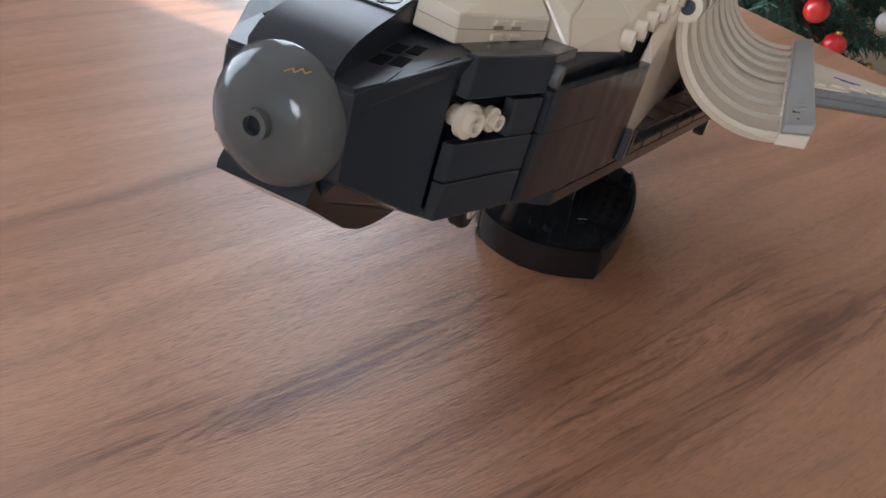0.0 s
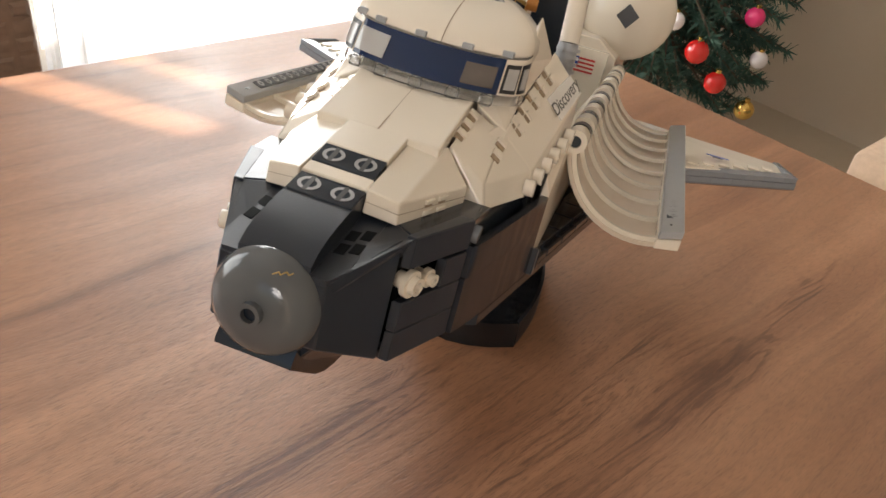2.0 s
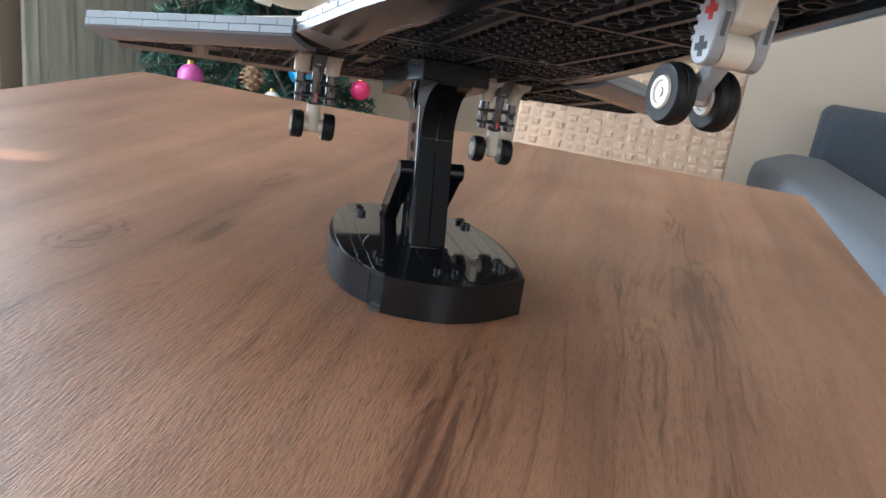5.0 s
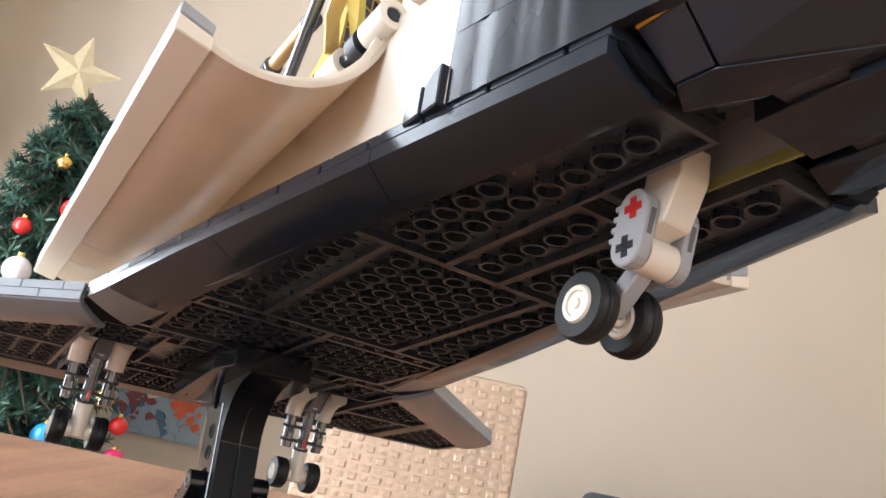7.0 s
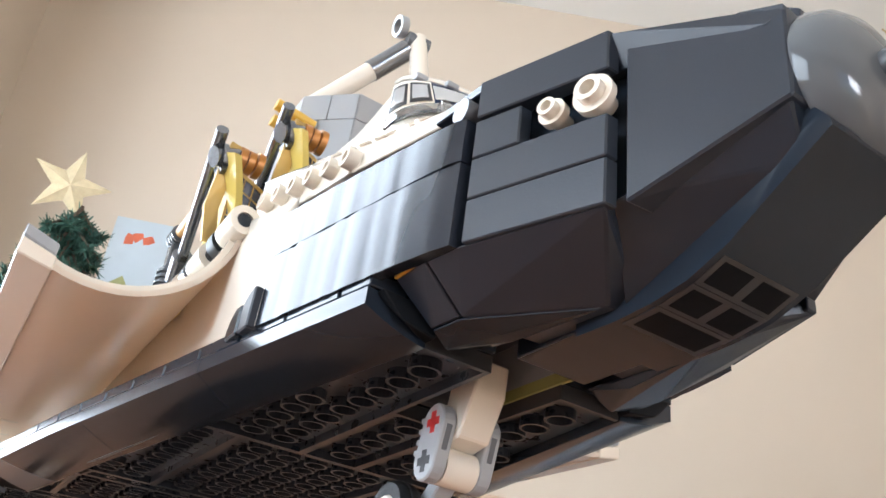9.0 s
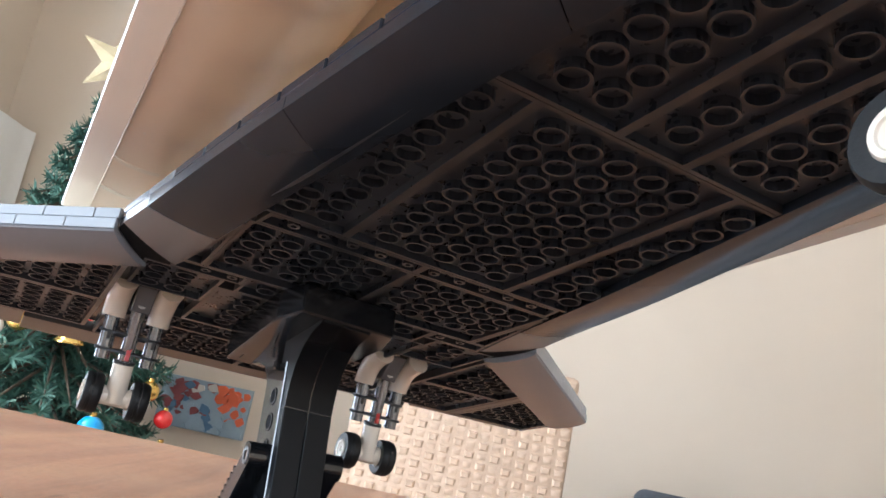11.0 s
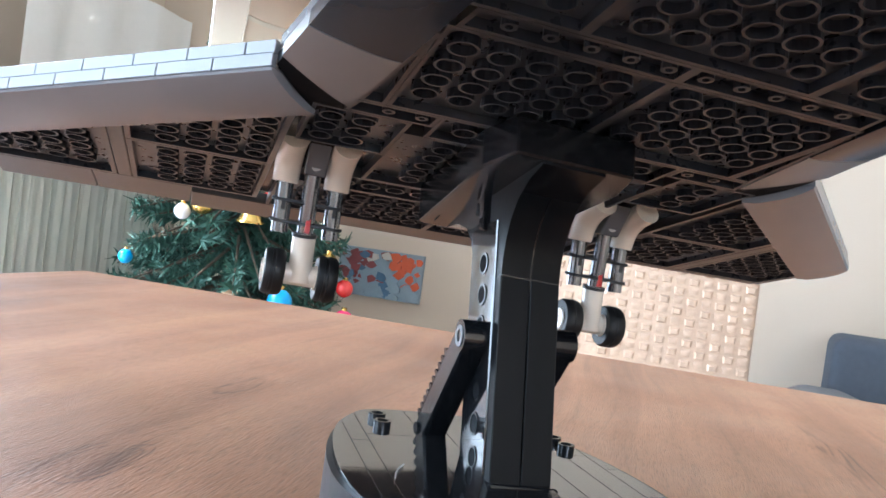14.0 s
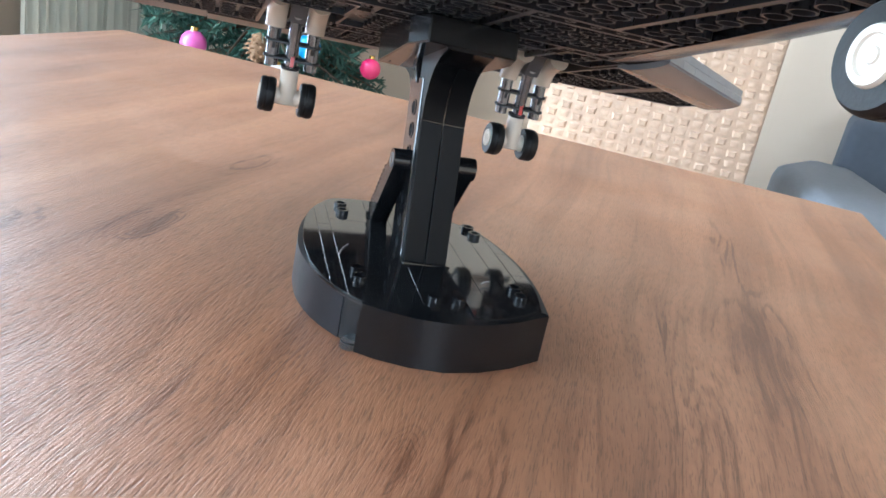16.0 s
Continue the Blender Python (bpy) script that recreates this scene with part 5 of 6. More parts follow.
# leaning column, built in the shuttle's frame
CX = -0.03
for k in (-1, 1):
    St("column_panel", box(CX + k * 0.5 - 0.485, CX + k * 0.5 + 0.485, 37.2, 38.4, -10.2, -4.02, 0.03), MATTE, leaning=True)
    prof = [(37.2, -4.0), (37.14, -3.5), (37.0, -3.0), (36.7, -2.4), (36.2, -1.85), (35.5, -1.45), (34.6, -1.2), (34.6, -0.9), (38.4, -0.9), (38.4, -4.0)]
    St("curved_panel", loft([[(CX + k * 0.03, y, z) for y, z in prof], [(CX + k * 0.97, y, z) for y, z in prof]]), MATTE, smooth=True, leaning=True)
    # drilled beam along the side
    beam = St("drilled_beam", box(CX + k * 0.9, CX + k * 1.04, 37.62, 39.75, -10.0, -2.2, 0.04), GLOSS, leaning=True)
    for j in range(7):
        bm = rod((CX + k * 0.98, 38.55, -9.5 + j), (CX + k * 1.07, 38.55, -9.5 + j), 0.36, seg=20, inner=0.28)
        St("hole_ring", bm, INKBLACK, smooth=True, leaning=True, parent=beam)
        # dark disc paints the shade inside the drilled hole
        St("hole", rod((CX + k * 0.98, 38.55, -9.5 + j), (CX + k * 1.045, 38.55, -9.5 + j), 0.29, seg=16), VOID, leaning=True, parent=beam)
    # bright-edged clip set into the neck's flank
    clip = St("side_clip", hull([(CX + k * x, y, z) for x in (0.9, 1.13) for y, z in ((38.55, -2.45), (39.0, -2.3), (38.85, -0.85), (39.35, -0.75))], 0.04), GLOSS, leaning=True)
    St("clip_notch", hull([(CX + k * x, y, z) for x in (1.0, 1.14) for y, z in ((38.98, -1.9), (39.3, -1.8), (39.05, -1.45), (39.3, -1.4))], 0.0), VOID, leaning=True, parent=clip)
    # underside seam lines on the block
    St("block_seam", hull([(CX + k * x, y, z) for x, y, z in ((1.95, 37.2, -1.19), (2.0, 37.2, -1.19), (1.6, 42.4, -1.49), (1.65, 42.4, -1.49))] + [(CX + k * x, y, z) for x, y, z in ((1.95, 37.2, -1.1), (1.6, 42.4, -1.4))], 0.0), VOID, leaning=True)
    # toothed strut leaning back from the column to the deck
    mx = 0.28 + k * 1.45
    a, b = Vector((mx, 2.7, 6.12)), Vector((mx, 5.95, 2.15))
    d = (b - a).normalized()
    u = Vector((0, -d.z, d.y))
    strut = St("strut", hull([p + Vector((e * 0.42, 0, 0)) + u * f for p, g in ((a, 0.5), (b, 0.42)) for e in (-1, 1) for f in (-0.5, g)], 0.07), INKBLACK)
    boss = rod((mx - k * 0.7, a.y, a.z), (mx + k * 0.44, a.y, a.z), 0.52, seg=24)
    St("strut_boss", boss, INKBLACK, smooth=True, parent=strut)
    for j in range(10):
        c = a + d * (1.35 + j * 0.36) + u * 0.42
        St("tooth", hull([c + Vector((e * 0.42, 0, 0)) + v for e in (-1, 1) for v in (d * -0.15, d * 0.15, u * 0.26 + d * 0.1, u * 0.26 + d * 0.02)], 0), INKBLACK, parent=strut)
    St("pin_end", rod((mx + k * 0.44, a.y, a.z), (mx + k * 0.47, a.y, a.z), 0.34, seg=20, inner=0.2), MIDGREY, smooth=True, parent=strut)
    St("foot_pin", rod((mx - 0.5, b.y - 0.05, b.z + 0.1), (mx + 0.5, b.y - 0.05, b.z + 0.1), 0.3, seg=16), INKBLACK, smooth=True, parent=strut)
    St("deck_slot", box(mx - 0.62, mx + 0.62, 5.2, 7.0, H - 0.1, H + 0.16, 0.0), VOID)
St("cross_axle", rod((0.28 - 1.2, 2.7, 6.12), (0.28 + 1.2, 2.7, 6.12), 0.4, seg=18), INKBLACK, smooth=True)
St("column_core", box(CX - 0.88, CX + 0.88, 37.6, 39.6, -10.0, -0.9, 0.0), INKBLACK, leaning=True)
St("top_block", hull([(CX + x, y, z) for x, y in ((-1.85, 34.4), (1.85, 34.4), (-2.25, 36.0), (2.25, 36.0), (-2.05, 43.05), (2.05, 43.05)) for z in (-1.12 - 0.045 * (y - 34.4), -0.02)], 0.06), INKBLACK, leaning=True)
neck = [(37.25, -4.4), (37.16, -3.5), (37.02, -3.0), (36.72, -2.4), (36.22, -1.85), (35.5, -1.47), (34.5, -1.22), (34.5, -1.0), (42.9, -1.2), (42.9, -1.52), (41.6, -1.64), (40.7, -1.95), (40.15, -2.5), (39.85, -3.2), (39.75, -4.4)]
St("neck", loft([[(CX + x, y, z) for y, z in neck] for x in (-0.95, 0.95)]), INKBLACK, smooth=True, leaning=True)
St("column_foot", box(CX - 1.1, CX + 1.1, 36.9, 38.9, -10.35, -10.08, 0.05), INKBLACK, leaning=True)

for pts in (((-3.59, 0.65), (-3.46, 1.1), (-3.3, 1.5), (-3.04, 1.92)), ((2.3, -1.2), (2.5, -1.0), (2.75, -0.9))):
    bm = bmesh.new()
    for p, q in zip(pts, pts[1:]):
        add_rod(bm, (*p, H + 0.165), (*q, H + 0.165), 0.022, seg=5)
    St("scratch", bm, LIGHT, "pale curved scratch on the glossy deck", parent=body)

# ---- the room ----
def wood(name, knots=()):
    """Orange-brown veneer, grain along local y; knots are (x, y, half width, half length, depth)."""
    m = bpy.data.materials.new(name)
    m.use_nodes = True
    n, l = m.node_tree.nodes, m.node_tree.links
    b = n["Principled BSDF"]
    co = n.new("ShaderNodeTexCoord").outputs["Object"]

    def scaled(src, sx, sy):
        mp = n.new("ShaderNodeMapping")
        mp.inputs["Scale"].default_value = (sx, sy, 1.0)
        l.new(src, mp.inputs["Vector"])
        return mp.outputs["Vector"]

    def noise(src, detail=3, dist=0.0, scale=1.0, rough=0.5, colour=False):
        k = n.new("ShaderNodeTexNoise")
        k.inputs["Scale"].default_value, k.inputs["Detail"].default_value = scale, detail
        k.inputs["Distortion"].default_value, k.inputs["Roughness"].default_value = dist, rough
        l.new(src, k.inputs["Vector"])
        return k.outputs["Color" if colour else "Fac"]

    def ranged(src, a, b_, c, d):
        k = n.new("ShaderNodeMapRange")
        k.interpolation_type = "SMOOTHSTEP"
        for key, v in zip(("From Min", "From Max", "To Min", "To Max"), (a, b_, c, d)):
            k.inputs[key].default_value = v
        l.new(src, k.inputs["Value"])
        return k.outputs["Result"]

    def maths(op, a, b_):
        k = n.new("ShaderNodeMath")
        k.operation = op
        for i, v in enumerate((a, b_)):
            if isinstance(v, float):
                k.inputs[i].default_value = v
            else:
                l.new(v, k.inputs[i])
        return k.outputs[0]

    # the grain wanders gently, and bends round the knots
    wander = n.new("ShaderNodeVectorMath")
    wander.operation = "MULTIPLY_ADD"
    l.new(noise(scaled(co, 5.0, 2.2), 3, colour=True), wander.inputs[0])
    wander.inputs[1].default_value = (0.075, 0.0, 0.0)
    l.new(co, wander.inputs[2])
    p = wander.outputs["Vector"]
    near = n.new("ShaderNodeVectorMath")
    near.operation = "MULTIPLY_ADD"
    l.new(noise(scaled(co, 40.0, 18.0), 3, colour=True), near.inputs[0])
    near.inputs[1].default_value = (0.012, 0.0, 0.0)
    l.new(co, near.inputs[2])
    knot = None
    for x, y, w, h, depth in knots:
        s = n.new("ShaderNodeVectorMath")
        s.operation = "SUBTRACT"
        l.new(near.outputs["Vector"], s.inputs[0])
        s.inputs[1].default_value = (x + 0.006, y, 0.0)
        q = scaled(s.outputs["Vector"], 1 / w, 1 / h)
        flat = n.new("ShaderNodeVectorMath")
        flat.operation = "MULTIPLY"
        l.new(q, flat.inputs[0])
        flat.inputs[1].default_value = (1, 1, 0)
        ln = n.new("ShaderNodeVectorMath")
        ln.operation = "LENGTH"
        l.new(flat.outputs["Vector"], ln.inputs[0])
        one = ranged(ln.outputs["Value"], 0.0, 1.0, depth, 0.0)
        knot = one if knot is None else maths("ADD", knot, one)
    broad = noise(scaled(p, 6.0, 1.3), 3, 1.2)
    bands = noise(scaled(p, 30.0, 1.7), 4, 0.9, rough=0.5)
    thin = noise(scaled(p, 170.0, 6.0), 6, 0.6, rough=0.68)
    value = maths("ADD", maths("MULTIPLY", broad, 0.56), maths("MULTIPLY", bands, 0.44))
    if knot is not None:
        rings = maths("MULTIPLY", knot, ranged(thin, 0.30, 0.62, 1.0, 0.15))
        # broken contour lines wrap round the knots
        wave = n.new("ShaderNodeMath")
        wave.operation = "SINE"
        l.new(maths("ADD", maths("MULTIPLY", knot, 75.0), maths("ADD", maths("MULTIPLY", bands, 50.0), maths("MULTIPLY", thin, 7.0))), wave.inputs[0])
        line = maths("MULTIPLY", ranged(wave.outputs[0], 0.1, 1.0, 0.0, 0.16), ranged(knot, 0.004, 0.07, 0.0, 1.0))
        value = maths("SUBTRACT", maths("SUBTRACT", value, rings), maths("MULTIPLY", line, ranged(thin, 0.35, 0.6, 1.0, 0.25)))
    ramp = n.new("ShaderNodeValToRGB")
    e = ramp.color_ramp.elements
    e[0].position, e[0].color = 0.20, (0.150, 0.056, 0.024, 1)
    e[1].position, e[1].color = 0.66, (0.465, 0.232, 0.128, 1)
    for pos, c in ((0.35, (0.185, 0.073, 0.035, 1)), (0.44, (0.295, 0.130, 0.066, 1)), (0.54, (0.385, 0.182, 0.096, 1))):
        ramp.color_ramp.elements.new(pos).color = c
    l.new(value, ramp.inputs["Fac"])

    def times(colour, fac, amount):
        k = n.new("ShaderNodeMix")
        k.data_type, k.blend_type = "RGBA", "MULTIPLY"
        if isinstance(amount, float):
            k.inputs["Factor"].default_value = amount
        else:
            l.new(amount, k.inputs["Factor"])
        l.new(colour, k.inputs["A"])
        l.new(fac, k.inputs["B"])
        return k.outputs["Result"]

    col = times(ramp.outputs["Color"], ranged(thin, 0.3, 0.5, 0.62, 1.0), 0.5)
    # dark pores: short dashes along the grain, most open in the worn middle of the top
    flecks = noise(scaled(p, 1900.0, 150.0), 2)
    patches = ranged(noise(scaled(co, 11.0, 3.0), 3), 0.42, 0.68, 0.0, 0.8)
    mid = n.new("ShaderNodeVectorMath")
    mid.operation = "DISTANCE"
    l.new(scaled(co, 1 / 0.2, 1 / 0.25), mid.inputs[0])
    mid.inputs[1].default_value = (0.42 / 0.2, -0.464 / 0.25, TABLE)
    open_pores = ranged(mid.outputs["Value"], 0.4, 0.9, 0.9, 0.5)
    col = times(col, maths("MAXIMUM", ranged(flecks, 0.35, 0.46, 0.62, 1.0), patches), open_pores)
    col = times(col, ranged(noise(scaled(p, 420.0, 160.0), 2), 0.3, 0.7, 0.88, 1.08), 0.5)
    l.new(col, b.inputs["Base Color"])
    l.new(ranged(noise(scaled(co, 12.0, 12.0), 4), 0.3, 0.7, 0.38, 0.50), b.inputs["Roughness"])
    b.inputs["Specular IOR Level"].default_value = 0.95
    bp = n.new("ShaderNodeBump")
    bp.inputs["Strength"].default_value, bp.inputs["Distance"].default_value = 0.6, 0.0005
    l.new(flecks, bp.inputs["Height"])
    l.new(bp.outputs["Normal"], b.inputs["Normal"])
    return m


WOOD = wood("brown_wood_grain", ((0.448, -0.534, 0.014, 0.1, 0.34), (0.432, -0.488, 0.008, 0.028, 0.42), (0.298, -0.388, 0.007, 0.03, 0.2), (0.5, -0.45, 0.055, 0.24, 0.09), (0.44, -0.56, 0.04, 0.17, 0.09), (0.37, -0.45, 0.05, 0.14, 0.07), (0.512, -0.44, 0.012, 0.08, 0.22), (0.455, -0.588, 0.008, 0.05, 0.22), (0.539, -0.399, 0.03, 0.17, 0.13), (0.532, -0.334, 0.02, 0.13, 0.15), (0.257, -0.429, 0.022, 0.035, 0.2), (0.295, -0.395, 0.014, 0.03, 0.2), (0.282, -0.282, 0.012, 0.04, 0.16), (0.527, -0.2, 0.012, 0.09, 0.12)))
WALL = material("tan_wall_paint", (0.62, 0.52, 0.415), 0.85, vary=0.04, scale=3, bump=0.25, bump_scale=120)
FLOOR = material("light_tan_floor", (0.52, 0.43, 0.33), 0.55, vary=0.1, scale=4, wear=(0.8, 1.2))
CEIL = material("white_ceiling_paint", (0.78, 0.76, 0.72), 0.9, vary=0.03, scale=3)
CURTAIN = material("pale_green_curtain_cloth", (0.52, 0.53, 0.47), 0.9, vary=0.08, scale=12)
SHEER = material("white_sheer_curtain", (0.9, 0.9, 0.9), 0.9, vary=0.04, scale=20)
nt = SHEER.node_tree
thin_cloth = nt.nodes.new("ShaderNodeBsdfTranslucent")
thin_cloth.inputs[0].default_value = (0.9, 0.92, 0.95, 1)
both = nt.nodes.new("ShaderNodeMixShader")
both.inputs[0].default_value = 0.6
nt.links.new(nt.nodes["Principled BSDF"].outputs[0], both.inputs[1])
nt.links.new(thin_cloth.outputs[0], both.inputs[2])
open_weave = nt.nodes.new("ShaderNodeBsdfTransparent")
weave_mix = nt.nodes.new("ShaderNodeMixShader")
weave_mix.inputs[0].default_value = 0.35
nt.links.new(both.outputs[0], weave_mix.inputs[1])
nt.links.new(open_weave.outputs[0], weave_mix.inputs[2])
nt.links.new(weave_mix.outputs[0], nt.nodes["Material Output"].inputs[0])
FRAME = material("white_window_paint", (0.8, 0.79, 0.76), 0.5, vary=0.03)
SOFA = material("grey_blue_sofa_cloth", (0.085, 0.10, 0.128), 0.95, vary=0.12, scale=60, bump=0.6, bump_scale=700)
# same sofa cloth, made paler for the window light on the seat
LITSOFA = material("window_lit_sofa_cloth", (0.20, 0.22, 0.255), 0.95, vary=0.12, scale=60, bump=0.6, bump_scale=700)
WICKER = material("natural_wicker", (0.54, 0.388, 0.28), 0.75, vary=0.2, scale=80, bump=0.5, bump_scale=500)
# brown wicker whose colour also holds the shade beside the window
BROWNWICKER = material("shaded_brown_wicker", (0.25, 0.165, 0.12), 0.7, vary=0.25, scale=80, bump=0.5, bump_scale=500)
NEEDLE = material("dark_green_needles", (0.034, 0.094, 0.068), 0.6, vary=0.35, scale=25)
BARK = material("brown_stem", (0.08, 0.055, 0.035), 0.8, vary=0.2, scale=40)
GOLD = material("gold_bauble", (0.75, 0.50, 0.15), 0.2, metal=0.9, vary=0.1)
REDSHINE = material("shiny_red_bauble", (0.65, 0.02, 0.02), 0.15, vary=0.08, coat=0.6)
REDFELT = material("red_felt", (0.75, 0.03, 0.02), 0.8, vary=0.1)
PINK = material("pink_bauble", (0.75, 0.03, 0.17), 0.25, vary=0.08, coat=0.5)
PURPLE = material("magenta_bauble", (0.50, 0.08, 0.32), 0.3, vary=0.08, coat=0.4)
BLUEB = material("bright_blue_bauble", (0.02, 0.33, 0.72), 0.3, vary=0.08, coat=0.4)
PEARL = material("pearl_white_bauble", (0.75, 0.72, 0.74), 0.25, vary=0.06, coat=0.5)
CONE = material("brown_pine_cone", (0.22, 0.13, 0.07), 0.8, vary=0.25, scale=90)


def glow(name, colour, strength):
    m = bpy.data.materials.new(name)
    m.use_nodes = True
    n, l = m.node_tree.nodes, m.node_tree.links
    em = n.new("ShaderNodeEmission")
    em.inputs[0].default_value, em.inputs[1].default_value = (*colour, 1), strength
    l.new(em.outputs[0], n["Material Output"].inputs[0])
    return m


OUTSIDE = glow("bright_outdoor_haze", (0.93, 0.97, 1.0), 7.0)


def solid(name, pts, mat, kind="structure", parent=None, label="", bevel=0.0, category=""):
    """A convex solid from corner points in metres."""
    bm = hull([tuple(Vector(p) / S) for p in pts], 0)
    if bevel:
        bmesh.ops.bevel(bm, geom=bm.edges[:], offset=bevel, segments=3, affect="EDGES", profile=0.5)
        for f in bm.faces:
            f.smooth = True
    ob = part(name, bm, mat, parent)
    return tagged(ob, label, category, "", kind) if (kind or label) else ob


def block(name, x0, x1, y0, y1, z0, z1, mat, **kw):
    return solid(name, [(x, y, z) for x in (x0, x1) for y in (y0, y1) for z in (z0, z1)], mat, **kw)


# room shell: window wall, tan wall with the tree before it, two plain walls that close it
RX, RY, HT = 4.1, -5.0, 2.8


def room_block(name, x0, x1, y0, y1, z0, z1, mat, **kw):
    return solid(name, [rp(x, y, z) for x in (x0, x1) for y in (y0, y1) for z in (z0, z1)], mat, **kw)


room_block("floor", -0.2, RX + 0.2, RY - 0.2, 0.2, -0.1, 0.0, FLOOR, label="light tan floor")
room_block("ceiling", -0.2, RX + 0.2, RY - 0.2, 0.2, HT, HT + 0.1, CEIL, label="white ceiling")
room_block("wall_north", -0.2, RX + 0.2, 0.0, 0.2, 0, HT, WALL, label="tan painted wall behind the tree")
room_block("wall_east", RX, RX + 0.2, RY, 0.0, 0, HT, WALL, label="tan painted wall")
for x0, x1, z0, z1 in ((-0.2, 2.3, 0, HT), (3.7, RX + 0.2, 0, HT), (2.3, 3.7, 0, 0.9), (2.3, 3.7, 2.1, HT)):
    room_block("wall_south", x0, x1, RY - 0.2, RY, z0, z1, WALL, label="tan painted wall round the rear window")
# window wall in pieces round the tall window and the side window
WIN = ((-2.12, -1.15, 0.1, 2.25), (-4.6, -2.78, 0.85, 2.3))
for y0, y1, z0, z1, label in ((-1.15, 0.0, 0, HT, "tan painted wall behind the corner curtain"), (-2.78, -2.12, 0, HT, "tan painted wall between the windows"),
                              (RY, -4.6, 0, HT, "tan painted wall beside the window"), (-2.12, -1.15, 2.25, HT, "tan painted wall over the tall window"),
                              (-2.12, -1.15, 0, 0.1, "tan painted wall under the tall window"), (-4.6, -2.78, 2.3, HT, "tan painted wall over the side window"),
                              (-4.6, -2.78, 0, 0.85, "tan painted wall under the side window")):
    room_block("wall_west", -0.2, 0.0, y0, y1, z0, z1, WALL, label=label)
room_block("trim", 0.0, 0.05, -0.97, -0.81, 0, 2.32, FRAME, label="white painted post beside the curtain", bevel=0.004)


def curtain(x, y0, y1, z0, z1, mat, label, folds=14, depth=0.03):
    secs = []
    n = folds * 8
    for i in range(n + 1):
        t = i / n
        y = y0 + (y1 - y0) * t
        w = depth * math.sin(t * folds * 2 * math.pi) + 0.35 * depth * math.sin(t * folds * 4.7 * math.pi + 1)
        secs.append([rp(x + w, y, z0), rp(x + w * 0.9, y, (z0 + z1) / 2), rp(x + w * 0.5, y, z1)])
    bm = loft([[tuple(p / S) for p in s] for s in secs], close=False, solid=0.002 / S)
    ob = part("curtain", bm, mat, None, smooth=True)
    return tagged(ob, label, "curtain")


curtain(0.09, -1.71, -1.13, 0.02, 2.3, SHEER, "white sheer curtain glowing with daylight", 9)
curtain(0.09, -2.125, -1.70, 0.02, 2.3, SHEER, "white sheer curtain glowing with daylight", 7)
curtain(0.09, -0.78, -0.03, 0.02, 0.93, CURTAIN, "pale green pleated curtain in the room corner", 19, 0.016)
curtain(0.13, -0.79, -0.02, 0.88, 1.42, FRAME, "white cloth valance hanging over the pleated curtain", 3, 0.012)
# side window: gaps beside drawn blinds let two strips of sun onto the table
for y0, y1 in ((-4.58, -3.367), (-3.321, -3.269), (-3.237, -2.80)):
    room_block("window_blind", -0.1, -0.085, y0, y1, 0.85, 2.3, CEIL, kind="", label="white drawn window blind panel", category="blind")
for k, (y0, y1, z0, z1) in enumerate(WIN):
    w1 = thing("window_%d" % (k + 1), Matrix(), ("white framed tall window behind the sheer curtain", "white framed side window behind drawn blinds")[k], "window")
    tagged(w1, kind="structure")
    for a, b, c, d in ((y0, y0 + 0.05, z0, z1), (y1 - 0.05, y1, z0, z1), (y0 + 0.05, y1 - 0.05, z0, z0 + 0.06), (y0 + 0.05, y1 - 0.05, z1 - 0.06, z1)):
        room_block("window_frame", -0.17, -0.12, a, b, c, d, FRAME, kind="", parent=w1)
ob = solid("backdrop", [rp(x, y, z) for x in (-2.6, -2.55) for y in (-8, 3) for z in (-1, 1.2)], OUTSIDE, label="bright overexposed outdoors beyond the window")
ob.visible_shadow = False

# table: its corner points away from the camera
e1, e2 = Vector((0.876, -0.482, 0)), Vector((-0.482, -0.876, 0))
TW, TL = 0.646, 1.35
table = thing("table", Matrix.Translation((-0.165, 0.549, 0)) @ Matrix((e1, -e2, Vector((0, 0, 1)))).transposed().to_4x4(), "rectangular table with a brown wood-grain top", "table")
bm = hull([tuple(Vector((x, y, z)) / S) for x in (0, TW) for y in (0, -TL) for z in (TABLE - 0.028, TABLE)], 0)
bmesh.ops.bevel(bm, geom=bm.edges[:], offset=0.0025, segments=2, affect="EDGES", profile=0.5)
part("tabletop", bm, WOOD, table)
for x in (0.05, TW - 0.05):
    for y in (-0.05, 0.05 - TL):
        part("leg", hull([tuple(Vector((x + a, y + b, z)) / S) for a in (-0.025, 0.025) for b in (-0.025, 0.025) for z in (0, TABLE - 0.0285)], 0.3), WOOD, table)


